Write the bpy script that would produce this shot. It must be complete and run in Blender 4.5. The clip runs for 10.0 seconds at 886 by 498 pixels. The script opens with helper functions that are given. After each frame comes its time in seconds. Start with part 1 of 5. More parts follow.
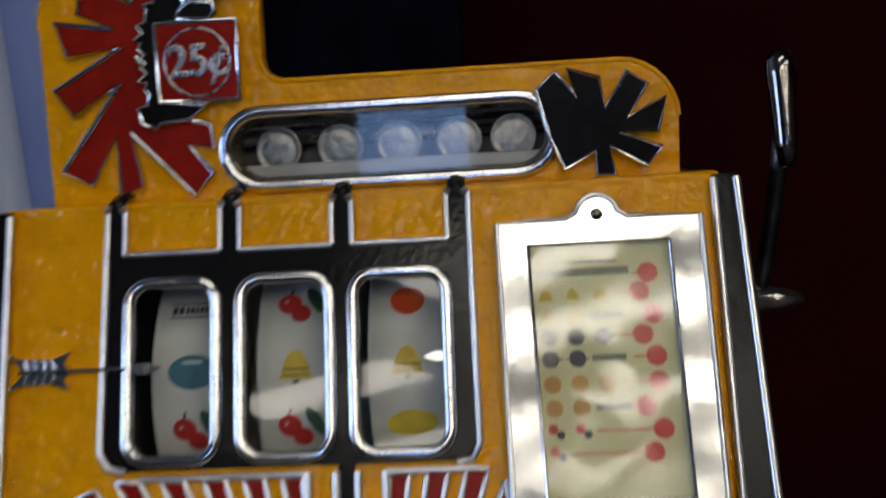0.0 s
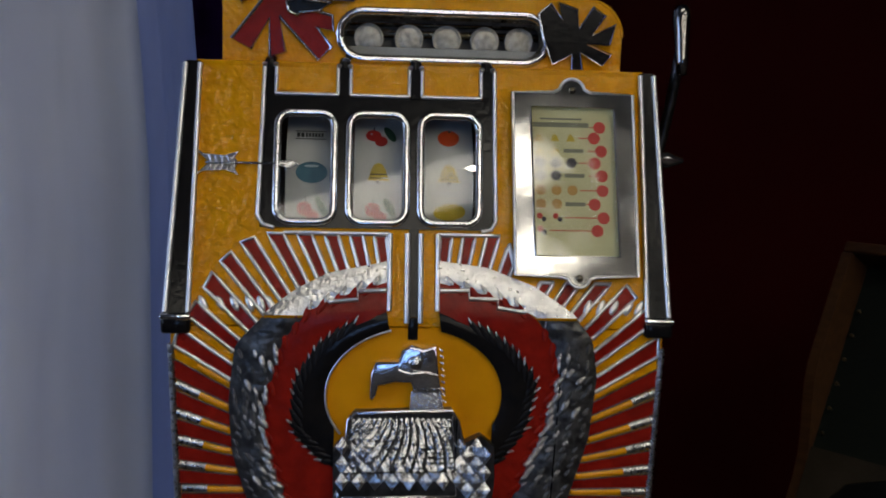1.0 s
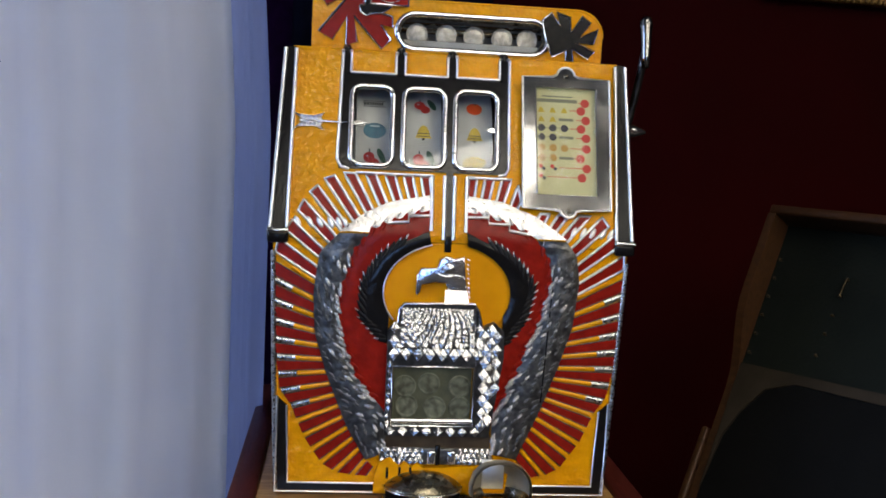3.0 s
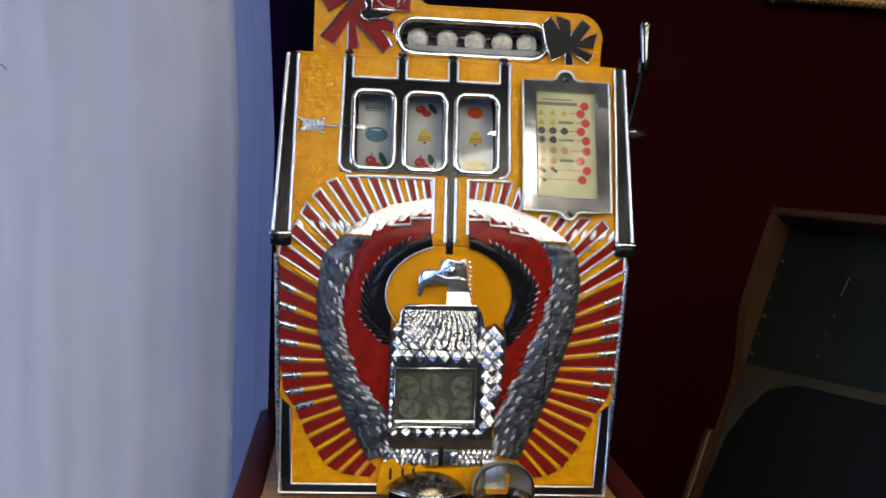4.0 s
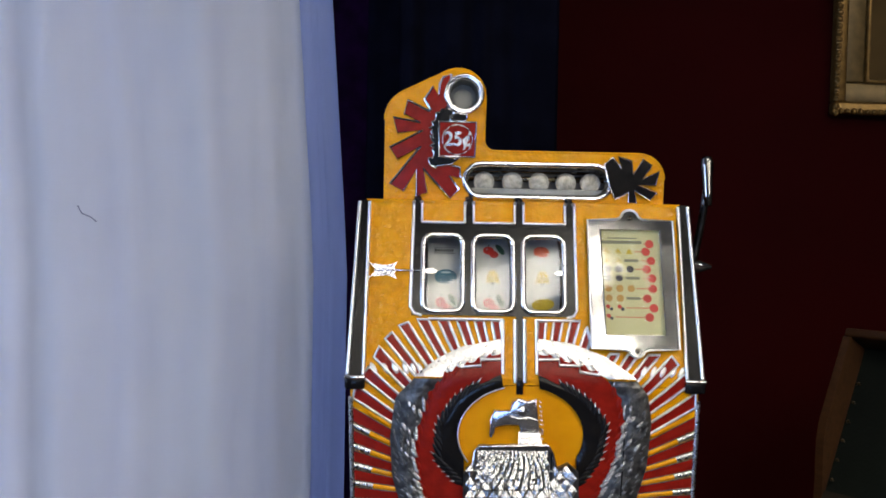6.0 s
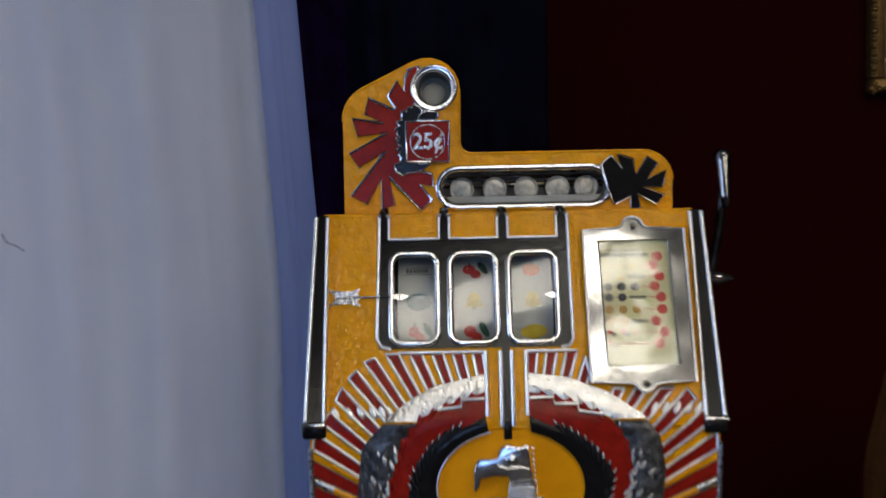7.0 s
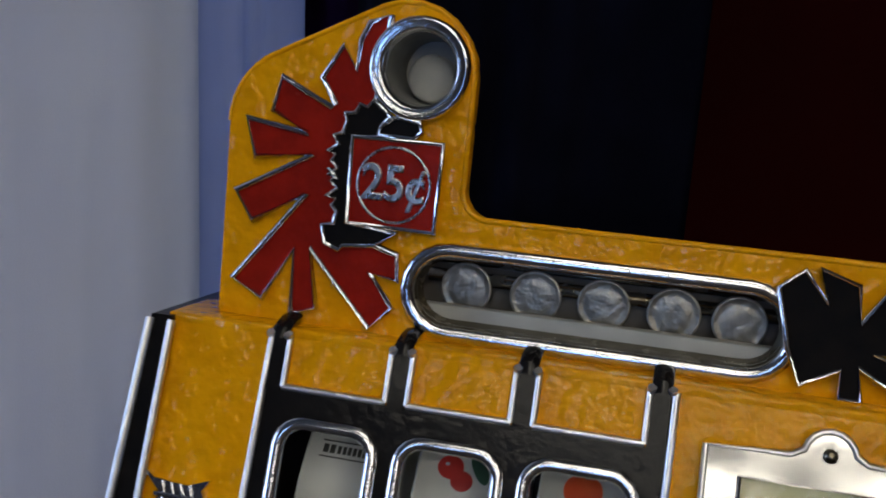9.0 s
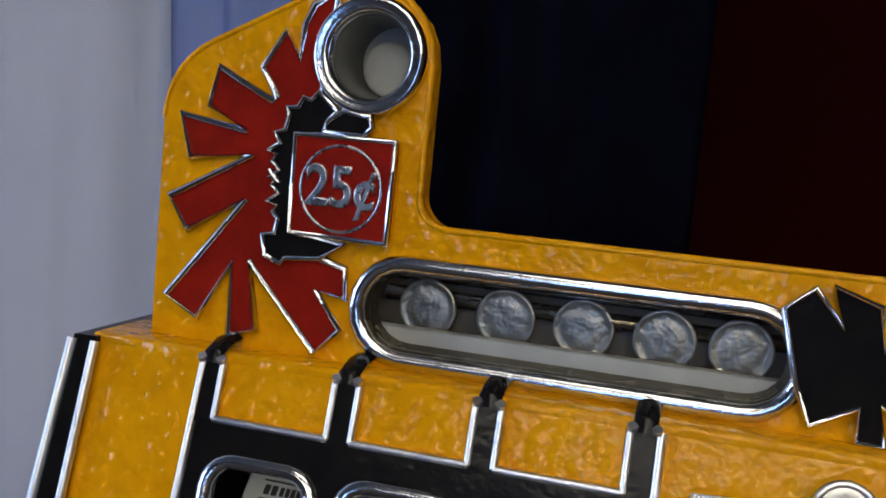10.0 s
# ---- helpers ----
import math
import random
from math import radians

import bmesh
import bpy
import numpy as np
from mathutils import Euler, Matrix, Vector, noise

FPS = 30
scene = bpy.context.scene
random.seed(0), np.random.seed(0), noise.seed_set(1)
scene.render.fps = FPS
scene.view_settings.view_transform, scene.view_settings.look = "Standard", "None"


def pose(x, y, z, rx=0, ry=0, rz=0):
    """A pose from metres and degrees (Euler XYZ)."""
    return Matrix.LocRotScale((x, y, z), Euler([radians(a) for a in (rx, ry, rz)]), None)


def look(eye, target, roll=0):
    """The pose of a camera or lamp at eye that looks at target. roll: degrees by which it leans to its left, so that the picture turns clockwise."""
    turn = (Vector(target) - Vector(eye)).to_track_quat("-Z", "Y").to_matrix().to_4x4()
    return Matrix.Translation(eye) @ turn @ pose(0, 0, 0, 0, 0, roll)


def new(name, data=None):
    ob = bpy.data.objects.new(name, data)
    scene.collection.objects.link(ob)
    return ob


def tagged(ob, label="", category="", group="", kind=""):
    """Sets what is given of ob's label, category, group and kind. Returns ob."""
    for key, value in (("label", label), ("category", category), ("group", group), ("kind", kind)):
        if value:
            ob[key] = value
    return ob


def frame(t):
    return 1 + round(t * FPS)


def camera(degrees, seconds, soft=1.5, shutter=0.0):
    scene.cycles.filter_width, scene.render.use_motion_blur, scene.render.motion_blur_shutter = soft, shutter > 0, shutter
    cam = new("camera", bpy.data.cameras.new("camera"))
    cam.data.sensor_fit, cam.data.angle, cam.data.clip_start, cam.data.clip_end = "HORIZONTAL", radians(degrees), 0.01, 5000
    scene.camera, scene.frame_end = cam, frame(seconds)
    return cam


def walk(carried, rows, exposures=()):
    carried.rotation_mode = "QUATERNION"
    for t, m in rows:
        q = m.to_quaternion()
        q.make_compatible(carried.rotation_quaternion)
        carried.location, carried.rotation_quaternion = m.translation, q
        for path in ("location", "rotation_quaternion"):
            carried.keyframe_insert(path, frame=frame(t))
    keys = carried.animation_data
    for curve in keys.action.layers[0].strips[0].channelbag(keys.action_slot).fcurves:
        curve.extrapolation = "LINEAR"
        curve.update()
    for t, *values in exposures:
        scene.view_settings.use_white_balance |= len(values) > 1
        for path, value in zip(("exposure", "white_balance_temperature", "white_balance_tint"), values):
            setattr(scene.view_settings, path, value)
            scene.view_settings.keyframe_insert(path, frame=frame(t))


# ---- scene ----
cam = camera(48.0, 10.0, 1.7, 0.4)
PATH = [
    (0, (0.0825, -0.46, 0.5215), (-0.063, 1.525, 0.341), -3.35),
    (0.5, (-0.015, -0.623, 0.516), (0.093, 1.353, 0.225), 0.2),
    (1, (-0.044, -0.788, 0.458), (0.107, 1.191, 0.212), 1.5),
    (1.5, (-0.062, -0.941, 0.45), (0.098, 1.043, 0.256), 1.8),
    (2, (-0.104, -1.034, 0.417), (0.074, 0.937, 0.128), 2.2),
    (2.5, (-0.116, -1.067, 0.423), (0.107, 0.897, 0.118), 2.9),
    (3, (-0.127, -1.096, 0.416), (0.081, 0.88, 0.188), 3.0),
    (4.5, (-0.12, -1.107, 0.409), (0.058, 0.874, 0.197), 2.2),
    (5, (-0.129, -1.102, 0.407), (-0.002, 0.879, 0.161), 2.3),
    (5.5, (-0.126, -1.125, 0.464), (-0.066, 0.872, 0.37), 2.2),
    (5.7, (-0.129, -1.13, 0.471), (-0.076, 0.869, 0.429), 1.8),
    (6.8, (-0.07, -1.043, 0.49), (-0.057, 0.957, 0.436), -1.3),
    (7, (-0.055, -0.959, 0.498), (-0.078, 1.04, 0.443), -1.1),
    (7.5, (-0.067, -0.698, 0.573), (-0.098, 1.297, 0.439), -0.9),
    (8, (-0.0597, -0.5655, 0.5946), (-0.1486, 1.4218, 0.3936), 1.36),
    (8.5, (-0.0187, -0.4698, 0.5969), (-0.2131, 1.5129, 0.4209), 3.21),
    (9, (0.049, -0.3862, 0.6134), (-0.3916, 1.5448, 0.3538), 5.22),
    (9.5, (0.077, -0.3306, 0.6048), (-0.4752, 1.5766, 0.381), 4.62),
    (10, (0.0756, -0.317, 0.6018), (-0.4753, 1.5937, 0.395), 5.19),
]
EXPOSURES = [(0.0, -0.57), (0.5, -0.72), (1.0, -0.86), (1.5, -0.55), (2.0, -0.29), (2.5, -0.10), (3.0, 0.17), (4.5, 0.25), (5.0, 0.32), (5.6, 0.4), (7.0, -0.38), (7.5, -0.55), (8.0, -0.68), (8.5, -0.8), (9.0, -0.5), (9.5, -0.25), (10.0, -0.1)]
walk(cam, [(t, look(eye, target, roll)) for t, eye, target, roll in PATH], EXPOSURES)

# ---- light ----
world = bpy.data.worlds.new("world")
scene.world = world
world.use_nodes = True
wn = world.node_tree.nodes
sky = wn.new("ShaderNodeTexSky")
sky.sky_type, sky.sun_disc, sky.sun_elevation, sky.sun_rotation = "NISHITA", False, radians(35), radians(-110)
wn["Background"].inputs[1].default_value = 0.1
world.node_tree.links.new(sky.outputs[0], wn["Background"].inputs[0])


def area_lamp(name, m, sx, sy, watts, colour):
    d = bpy.data.lights.new(name, "AREA")
    d.shape, d.size, d.size_y, d.energy, d.color = "RECTANGLE", sx, sy, watts, colour
    ob = new(name, d)
    ob.matrix_world = m
    return ob


# ---- materials ----
def nodes_of(name):
    m = bpy.data.materials.new(name)
    m.use_nodes = True
    return m, m.node_tree.nodes, m.node_tree.links, m.node_tree.nodes["Principled BSDF"]


def material(name, a, b=None, rough=0.5, metal=0.0, scale=40.0, bump=0.0, bump_scale=200.0, coat=0.0,
             rough_var=0.1, stretch=(1, 1, 1), detail=4.0, distance=0.001, spec=0.5):
    """Two colours mixed by noise, gloss that varies, fine relief; sizes in object metres."""
    m, n, l, p = nodes_of(name)
    b = b or a
    tc = n.new("ShaderNodeTexCoord")
    mp = n.new("ShaderNodeMapping")
    mp.inputs["Scale"].default_value = stretch
    l.new(tc.outputs["Object"], mp.inputs[0])
    big = n.new("ShaderNodeTexNoise")
    big.inputs["Scale"].default_value, big.inputs["Detail"].default_value = scale, detail
    l.new(mp.outputs[0], big.inputs["Vector"])
    ramp = n.new("ShaderNodeValToRGB")
    ramp.color_ramp.elements[0].position, ramp.color_ramp.elements[1].position = 0.35, 0.65
    ramp.color_ramp.elements[0].color, ramp.color_ramp.elements[1].color = (*a, 1), (*b, 1)
    l.new(big.outputs["Fac"], ramp.inputs[0])
    l.new(ramp.outputs[0], p.inputs["Base Color"])
    fine = n.new("ShaderNodeTexNoise")
    fine.inputs["Scale"].default_value, fine.inputs["Detail"].default_value = bump_scale, 1.6
    l.new(mp.outputs[0], fine.inputs["Vector"])
    mr = n.new("ShaderNodeMapRange")
    mr.inputs["To Min"].default_value, mr.inputs["To Max"].default_value = max(0.02, rough - rough_var), rough + rough_var
    l.new(fine.outputs["Fac"], mr.inputs["Value"])
    l.new(mr.outputs[0], p.inputs["Roughness"])
    p.inputs["Metallic"].default_value = metal
    p.inputs["Specular IOR Level"].default_value = spec
    p.inputs["Coat Weight"].default_value = coat
    p.inputs["Coat Roughness"].default_value = 0.08
    if bump:
        bp = n.new("ShaderNodeBump")
        bp.inputs["Strength"].default_value, bp.inputs["Distance"].default_value = bump, distance
        l.new(fine.outputs["Fac"], bp.inputs["Height"])
        l.new(bp.outputs[0], p.inputs["Normal"])
        l.new(bp.outputs[0], p.inputs["Coat Normal"])
    return m


YELLOW = material("hammered_yellow_enamel", (0.65, 0.272, 0.002), (0.76, 0.332, 0.003), 0.09, scale=60, bump=0.75, bump_scale=125, rough_var=0.04, distance=0.0030, spec=0.19)
RED = material("dark_red_enamel", (0.19, 0.009, 0.005), (0.26, 0.012, 0.006), 0.24, scale=70, bump=0.25, bump_scale=200, rough_var=0.06, spec=0.12)
BLACK = material("black_enamel", (0.006, 0.006, 0.007), (0.009, 0.008, 0.008), 0.15, scale=90, bump=0.16, bump_scale=240, rough_var=0.05, spec=0.18)
BARB = material("worn_feather_metal", (0.36, 0.36, 0.36), (0.62, 0.61, 0.60), 0.28, 1.0, scale=160, bump=0.25, bump_scale=260, rough_var=0.1)
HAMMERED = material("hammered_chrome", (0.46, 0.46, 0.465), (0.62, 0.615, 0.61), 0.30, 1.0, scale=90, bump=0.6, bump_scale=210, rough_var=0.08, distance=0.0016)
BRIGHT = material("burnished_metal_edge", (0.70, 0.70, 0.71), (0.84, 0.83, 0.82), 0.36, 1.0, scale=80, bump=0.1, bump_scale=350, rough_var=0.08)
SMOOTHYELLOW = material("smooth_yellow_enamel", (0.68, 0.275, 0.002), (0.74, 0.31, 0.003), 0.16, scale=40, spec=0.35)
CHROME = material("polished_cast_metal", (0.62, 0.62, 0.63), (0.78, 0.77, 0.76), 0.16, 1.0, scale=80, bump=0.12, bump_scale=350, rough_var=0.08)
# cast metal darkened for the dim reflections on the upright lower front
SILVER = material("shaded_cast_metal", (0.09, 0.09, 0.092), (0.21, 0.21, 0.205), 0.34, 1.0, scale=130, bump=0.5, bump_scale=150, rough_var=0.12, distance=0.0015)
# metal with shade in its colour: lower ray outlines, scale gaps, lever arm
SHADEMETAL = material("shade_toned_metal", (0.05, 0.047, 0.043), (0.11, 0.105, 0.10), 0.35, 1.0, scale=90, bump=0.2, bump_scale=300)
# chrome with the dark room it reflects put into its base colour
DARKCHROME = material("dark_reflection_chrome", (0.20, 0.19, 0.18), (0.30, 0.29, 0.28), 0.12, 1.0, scale=60, bump=0.05, bump_scale=200, rough_var=0.04)
DULLNICKEL = material("dull_worn_nickel", (0.42, 0.38, 0.29), (0.56, 0.51, 0.40), 0.48, 0.7, scale=30, bump=0.06, bump_scale=120, rough_var=0.08)
NICKEL = material("worn_nickel", (0.17, 0.147, 0.107), (0.26, 0.228, 0.17), 0.26, 1.0, scale=30, bump=0.03, bump_scale=120, rough_var=0.08)
DARKWOOD = material("dark_oak_cabinet", (0.03, 0.014, 0.008), (0.055, 0.028, 0.014), 0.4, scale=30, bump=0.2, bump_scale=120, stretch=(6, 6, 0.6))
OAK = material("varnished_oak", (0.30, 0.150, 0.045), (0.50, 0.295, 0.11), 0.33, scale=18, bump=0.12, bump_scale=90, stretch=(1.2, 9, 9), coat=0.2)
MAHOGANY = material("red_stained_wood", (0.048, 0.008, 0.006), (0.078, 0.014, 0.010), 0.42, spec=0.2, scale=14, bump=0.1, bump_scale=90, stretch=(8, 1, 1))
WALLRED = material("dark_red_wall_paint", (0.016, 0.0004, 0.0006), (0.020, 0.0005, 0.0008), 0.8, spec=0.04, scale=5, bump=0.15, bump_scale=300)
NAVY = material("navy_velvet", (0.0030, 0.0034, 0.0088), (0.0052, 0.0058, 0.0145), 0.9, spec=0.05, scale=25, bump=0.2, bump_scale=500)
PURPLE = material("purple_velvet", (0.009, 0.0015, 0.015), (0.020, 0.0035, 0.032), 0.9, spec=0.05, scale=25, bump=0.2, bump_scale=500)
CEILING = material("ceiling_tile", (0.14, 0.135, 0.13), (0.18, 0.175, 0.165), 0.9, scale=4, bump=0.2, bump_scale=90)
ROOMWALL = material("room_wall_paint", (0.030, 0.016, 0.015), (0.040, 0.022, 0.020), 0.85, scale=4, bump=0.1, bump_scale=150)
CARPET = material("dark_carpet", (0.016, 0.012, 0.011), (0.026, 0.020, 0.018), 0.95, scale=90, bump=0.5, bump_scale=600)


def cloth(name, a, b, through_share):
    """Woven cloth that lets some light through."""
    m, n, l, p = nodes_of(name)
    tc = n.new("ShaderNodeTexCoord")
    ns = n.new("ShaderNodeTexNoise")
    ns.inputs["Scale"].default_value, ns.inputs["Detail"].default_value = 6, 5
    l.new(tc.outputs["Object"], ns.inputs["Vector"])
    rp = n.new("ShaderNodeValToRGB")
    rp.color_ramp.elements[0].color, rp.color_ramp.elements[1].color = (*a, 1), (*b, 1)
    l.new(ns.outputs["Fac"], rp.inputs[0])
    l.new(rp.outputs[0], p.inputs["Base Color"])
    p.inputs["Roughness"].default_value = 0.9
    wv = n.new("ShaderNodeTexNoise")
    wv.inputs["Scale"].default_value = 900
    l.new(tc.outputs["Object"], wv.inputs["Vector"])
    bp = n.new("ShaderNodeBump")
    bp.inputs["Strength"].default_value, bp.inputs["Distance"].default_value = 0.25, 0.001
    l.new(wv.outputs["Fac"], bp.inputs["Height"])
    mp = n.new("ShaderNodeMapping")
    mp.inputs["Scale"].default_value = (1.0, 1.0, 0.22)
    l.new(tc.outputs["Object"], mp.inputs[0])
    cr = n.new("ShaderNodeTexNoise")
    cr.inputs["Scale"].default_value, cr.inputs["Detail"].default_value, cr.inputs["Distortion"].default_value = 9, 2, 0.6
    l.new(mp.outputs[0], cr.inputs["Vector"])
    cb = n.new("ShaderNodeBump")
    cb.inputs["Strength"].default_value, cb.inputs["Distance"].default_value = 0.4, 0.03
    l.new(cr.outputs["Fac"], cb.inputs["Height"])
    l.new(cb.outputs[0], bp.inputs["Normal"])
    l.new(bp.outputs[0], p.inputs["Normal"])
    tr = n.new("ShaderNodeBsdfTranslucent")
    l.new(rp.outputs[0], tr.inputs[0])
    l.new(cb.outputs[0], tr.inputs["Normal"])
    mx = n.new("ShaderNodeMixShader")
    mx.inputs[0].default_value = through_share
    l.new(p.outputs[0], mx.inputs[1])
    l.new(tr.outputs[0], mx.inputs[2])
    l.new(mx.outputs[0], n["Material Output"].inputs[0])
    return m


CURTAIN = cloth("white_curtain_cloth", (0.68, 0.68, 0.71), (0.76, 0.76, 0.77), 0.21)
# curtain cloth tinted blue and darker, for the shade on its edge fold
EDGESHADE = cloth("blue_shaded_edge_cloth", (0.38, 0.43, 0.61), (0.47, 0.52, 0.69), 0.50)


def glow(name, colour, strength):
    m, n, l, p = nodes_of(name)
    p.inputs["Emission Color"].default_value = (*colour, 1)
    p.inputs["Emission Strength"].default_value = strength
    p.inputs["Base Color"].default_value = (0.8, 0.8, 0.8, 1)
    return m


def clear_glass(name, tint=(1, 1, 1), rough=0.03, ripple=0.0, ior=1.5):
    """Clear sheet; ripple bends its gloss like a rumpled plastic cover."""
    m, n, l, p = nodes_of(name)
    t = n.new("ShaderNodeBsdfTransparent")
    t.inputs[0].default_value = (*tint, 1)
    g = n.new("ShaderNodeBsdfGlossy")
    g.inputs["Roughness"].default_value = rough
    f = n.new("ShaderNodeFresnel")
    f.inputs[0].default_value = ior
    if ripple:
        tc = n.new("ShaderNodeTexCoord")
        ns = n.new("ShaderNodeTexNoise")
        ns.inputs["Scale"].default_value, ns.inputs["Detail"].default_value, ns.inputs["Distortion"].default_value = 16, 1.0, 0.8
        l.new(tc.outputs["Object"], ns.inputs["Vector"])
        bp = n.new("ShaderNodeBump")
        bp.inputs["Strength"].default_value, bp.inputs["Distance"].default_value = ripple, 0.01
        l.new(ns.outputs["Fac"], bp.inputs["Height"])
        l.new(bp.outputs[0], g.inputs["Normal"])
    x = n.new("ShaderNodeMixShader")
    l.new(f.outputs[0], x.inputs[0])
    l.new(t.outputs[0], x.inputs[1])
    l.new(g.outputs[0], x.inputs[2])
    l.new(x.outputs[0], n["Material Output"].inputs[0])
    return m


GLASS = clear_glass("window_glass")


# ---- mesh tools ----
def part(name, bm, mat, parent=None, label="", smooth=False):
    me = bpy.data.meshes.new(name)
    bmesh.ops.recalc_face_normals(bm, faces=bm.faces)
    bm.to_mesh(me)
    bm.free()
    for poly in me.polygons:
        poly.use_smooth = True
    if not smooth:
        me.set_sharp_from_angle(angle=radians(47))
    me.materials.append(mat)
    ob = new(name, me)
    ob.parent = parent
    if label:
        ob["label"] = label
    return ob


def box(bm, lo, hi, bevel=0.0, m=None):
    vs = [bm.verts.new((x, y, z)) for x in (lo[0], hi[0]) for y in (lo[1], hi[1]) for z in (lo[2], hi[2])]
    fs = [bm.faces.new([vs[i] for i in q]) for q in ((0, 1, 3, 2), (4, 6, 7, 5), (0, 4, 5, 1), (2, 3, 7, 6), (0, 2, 6, 4), (1, 5, 7, 3))]
    if m:
        bmesh.ops.transform(bm, matrix=m, verts=vs)
    if bevel:
        es = list({e for f in fs for e in f.edges})
        bmesh.ops.bevel(bm, geom=es, offset=bevel, segments=2, affect="EDGES", profile=0.5)
    return bm


def boxed(lo, hi, bevel=0.0, m=None):
    return box(bmesh.new(), lo, hi, bevel, m)


def tube(bm, pts, r, closed=False, sides=8, flat=1.0, up=None):
    """A round bar along points."""
    pts = [Vector(p) for p in pts]
    n = len(pts)
    rings = []
    for i, p in enumerate(pts):
        a = pts[(i - 1) % n] if closed or i else p
        b = pts[(i + 1) % n] if closed or i < n - 1 else p
        d = (b - a).normalized()
        s = d.cross(Vector((0, -1, 0)) if up is None else up)
        s = s.normalized() if s.length > 1e-6 else Vector((1, 0, 0))
        t = s.cross(d).normalized()
        rings.append([bm.verts.new(p + (s * math.cos(k * 2 * math.pi / sides) + t * flat * math.sin(k * 2 * math.pi / sides)) * r) for k in range(sides)])
    for i in range(n if closed else n - 1):
        a, b = rings[i], rings[(i + 1) % n]
        for k in range(sides):
            bm.faces.new((a[k], a[(k + 1) % sides], b[(k + 1) % sides], b[k]))
    if not closed:
        bm.faces.new(rings[0])
        bm.faces.new(rings[-1][::-1])
    return bm


def plate(bm, place, outer, holes=(), h=0.003, base=0.0):
    """A flat casting: outline and holes in the plane that place(x, v, height) maps, from base up to h."""
    loops = []
    for loop in (outer, *holes):
        loops.append([bm.verts.new(place(x, v, h)) for x, v in loop])
    edges = [bm.edges.new((lp[i], lp[(i + 1) % len(lp)])) for lp in loops for i in range(len(lp))]
    bmesh.ops.triangle_fill(bm, edges=edges, use_beauty=True, use_dissolve=False)
    for loop, lp in zip((outer, *holes), loops):
        low = [bm.verts.new(place(x, v, base)) for x, v in loop]
        for i in range(len(lp)):
            j = (i + 1) % len(lp)
            bm.faces.new((lp[i], lp[j], low[j], low[i]))
    return bm


def lathe(bm, profile, steps=32, m=None, sweep=2 * math.pi):
    """Profile of (radius, height) turned about z."""
    full = sweep > 6.28
    rings = []
    for k in range(steps if full else steps + 1):
        a = sweep * k / steps
        rings.append([bm.verts.new((r * math.cos(a), r * math.sin(a), z)) for r, z in profile])
    for k in range(steps):
        a, b = rings[k], rings[(k + 1) % len(rings)]
        for i in range(len(profile) - 1):
            bm.faces.new((a[i], b[i], b[i + 1], a[i + 1]))
    bmesh.ops.remove_doubles(bm, verts=[v for r in rings for v in r], dist=1e-6)
    if m:
        bmesh.ops.transform(bm, matrix=m, verts=bm.verts)
    return bm


def rounded(x0, v0, x1, v1, r, steps=5):
    pts = []
    for cx, cv, a0 in ((x1 - r, v1 - r, 0), (x0 + r, v1 - r, 90), (x0 + r, v0 + r, 180), (x1 - r, v0 + r, 270)):
        for k in range(steps + 1):
            a = radians(a0 + 90 * k / steps)
            pts.append((cx + r * math.cos(a), cv + r * math.sin(a)))
    return pts


def ring2d(cx, cv, rx, rv=None, steps=28):
    rv = rv or rx
    return [(cx + rx * math.cos(2 * math.pi * k / steps), cv + rv * math.sin(2 * math.pi * k / steps)) for k in range(steps)]


# ---- the planes of the machine's front ----
ZL = 0.304                               # ledge height
TILT = math.atan(0.27)
YT = 0.069                               # depth of the top plate


def on_low(x, v, h=0.0):
    return Vector((x, -h, v))


def on_slope(x, s, h=0.0):
    return Vector((x, s * math.sin(TILT) - h * math.cos(TILT), ZL + s * math.cos(TILT) + h * math.sin(TILT)))


def on_top(x, z, h=0.0):
    return Vector((x, YT - h, z))


def on_front(x, v, h=0.0):
    """Lower front and slope unrolled into one sheet."""
    return on_low(x, v, h) if v <= ZL else on_slope(x, v - ZL, h)


# ---- the room ----
def structure(name, bm, mat, label, category):
    return tagged(part(name, bm, mat), label, category, kind="structure")


FLOOR_Z = -0.75
structure("floor", boxed((-3.6, -10.2, FLOOR_Z - 0.1), (3.6, 0.9, FLOOR_Z)), CARPET, "dark carpeted floor of the room", "floor")
bm = bmesh.new()
for lo, hi in (((-0.70, 0.75, FLOOR_Z), (3.6, 0.9, 1.75)), ((-3.6, 0.75, FLOOR_Z), (-2.35, 0.9, 1.75)), ((-2.35, 0.75, FLOOR_Z), (-0.70, 0.9, -0.55)), ((-2.35, 0.75, 1.6), (-0.70, 0.9, 1.75))):
    box(bm, lo, hi)
structure("wall_north", bm, WALLRED, "dark red painted wall with a window behind the curtain", "wall")
structure("wall_east", boxed((3.6, -10.2, FLOOR_Z), (3.7, 0.9, 1.75)), ROOMWALL, "dark red painted side wall", "wall")
bm = bmesh.new()
for lo, hi in (((-3.6, -10.3, FLOOR_Z), (-1.6, -10.2, 1.75)), ((-0.35, -10.3, FLOOR_Z), (3.6, -10.2, 1.75)), ((-1.6, -10.3, 1.3), (-0.35, -10.2, 1.75))):
    box(bm, lo, hi)
structure("wall_south", bm, ROOMWALL, "dark wall behind the camera with a door opening", "wall")
bm = bmesh.new()
for lo, hi in (((-3.7, -10.2, FLOOR_Z), (-3.6, 0.9, 0.0)), ((-3.7, -10.2, 1.5), (-3.6, 0.9, 1.75)), ((-3.7, -10.2, 0.0), (-3.6, -2.6, 1.5)), ((-3.7, -0.6, 0.0), (-3.6, 0.9, 1.5))):
    box(bm, lo, hi)
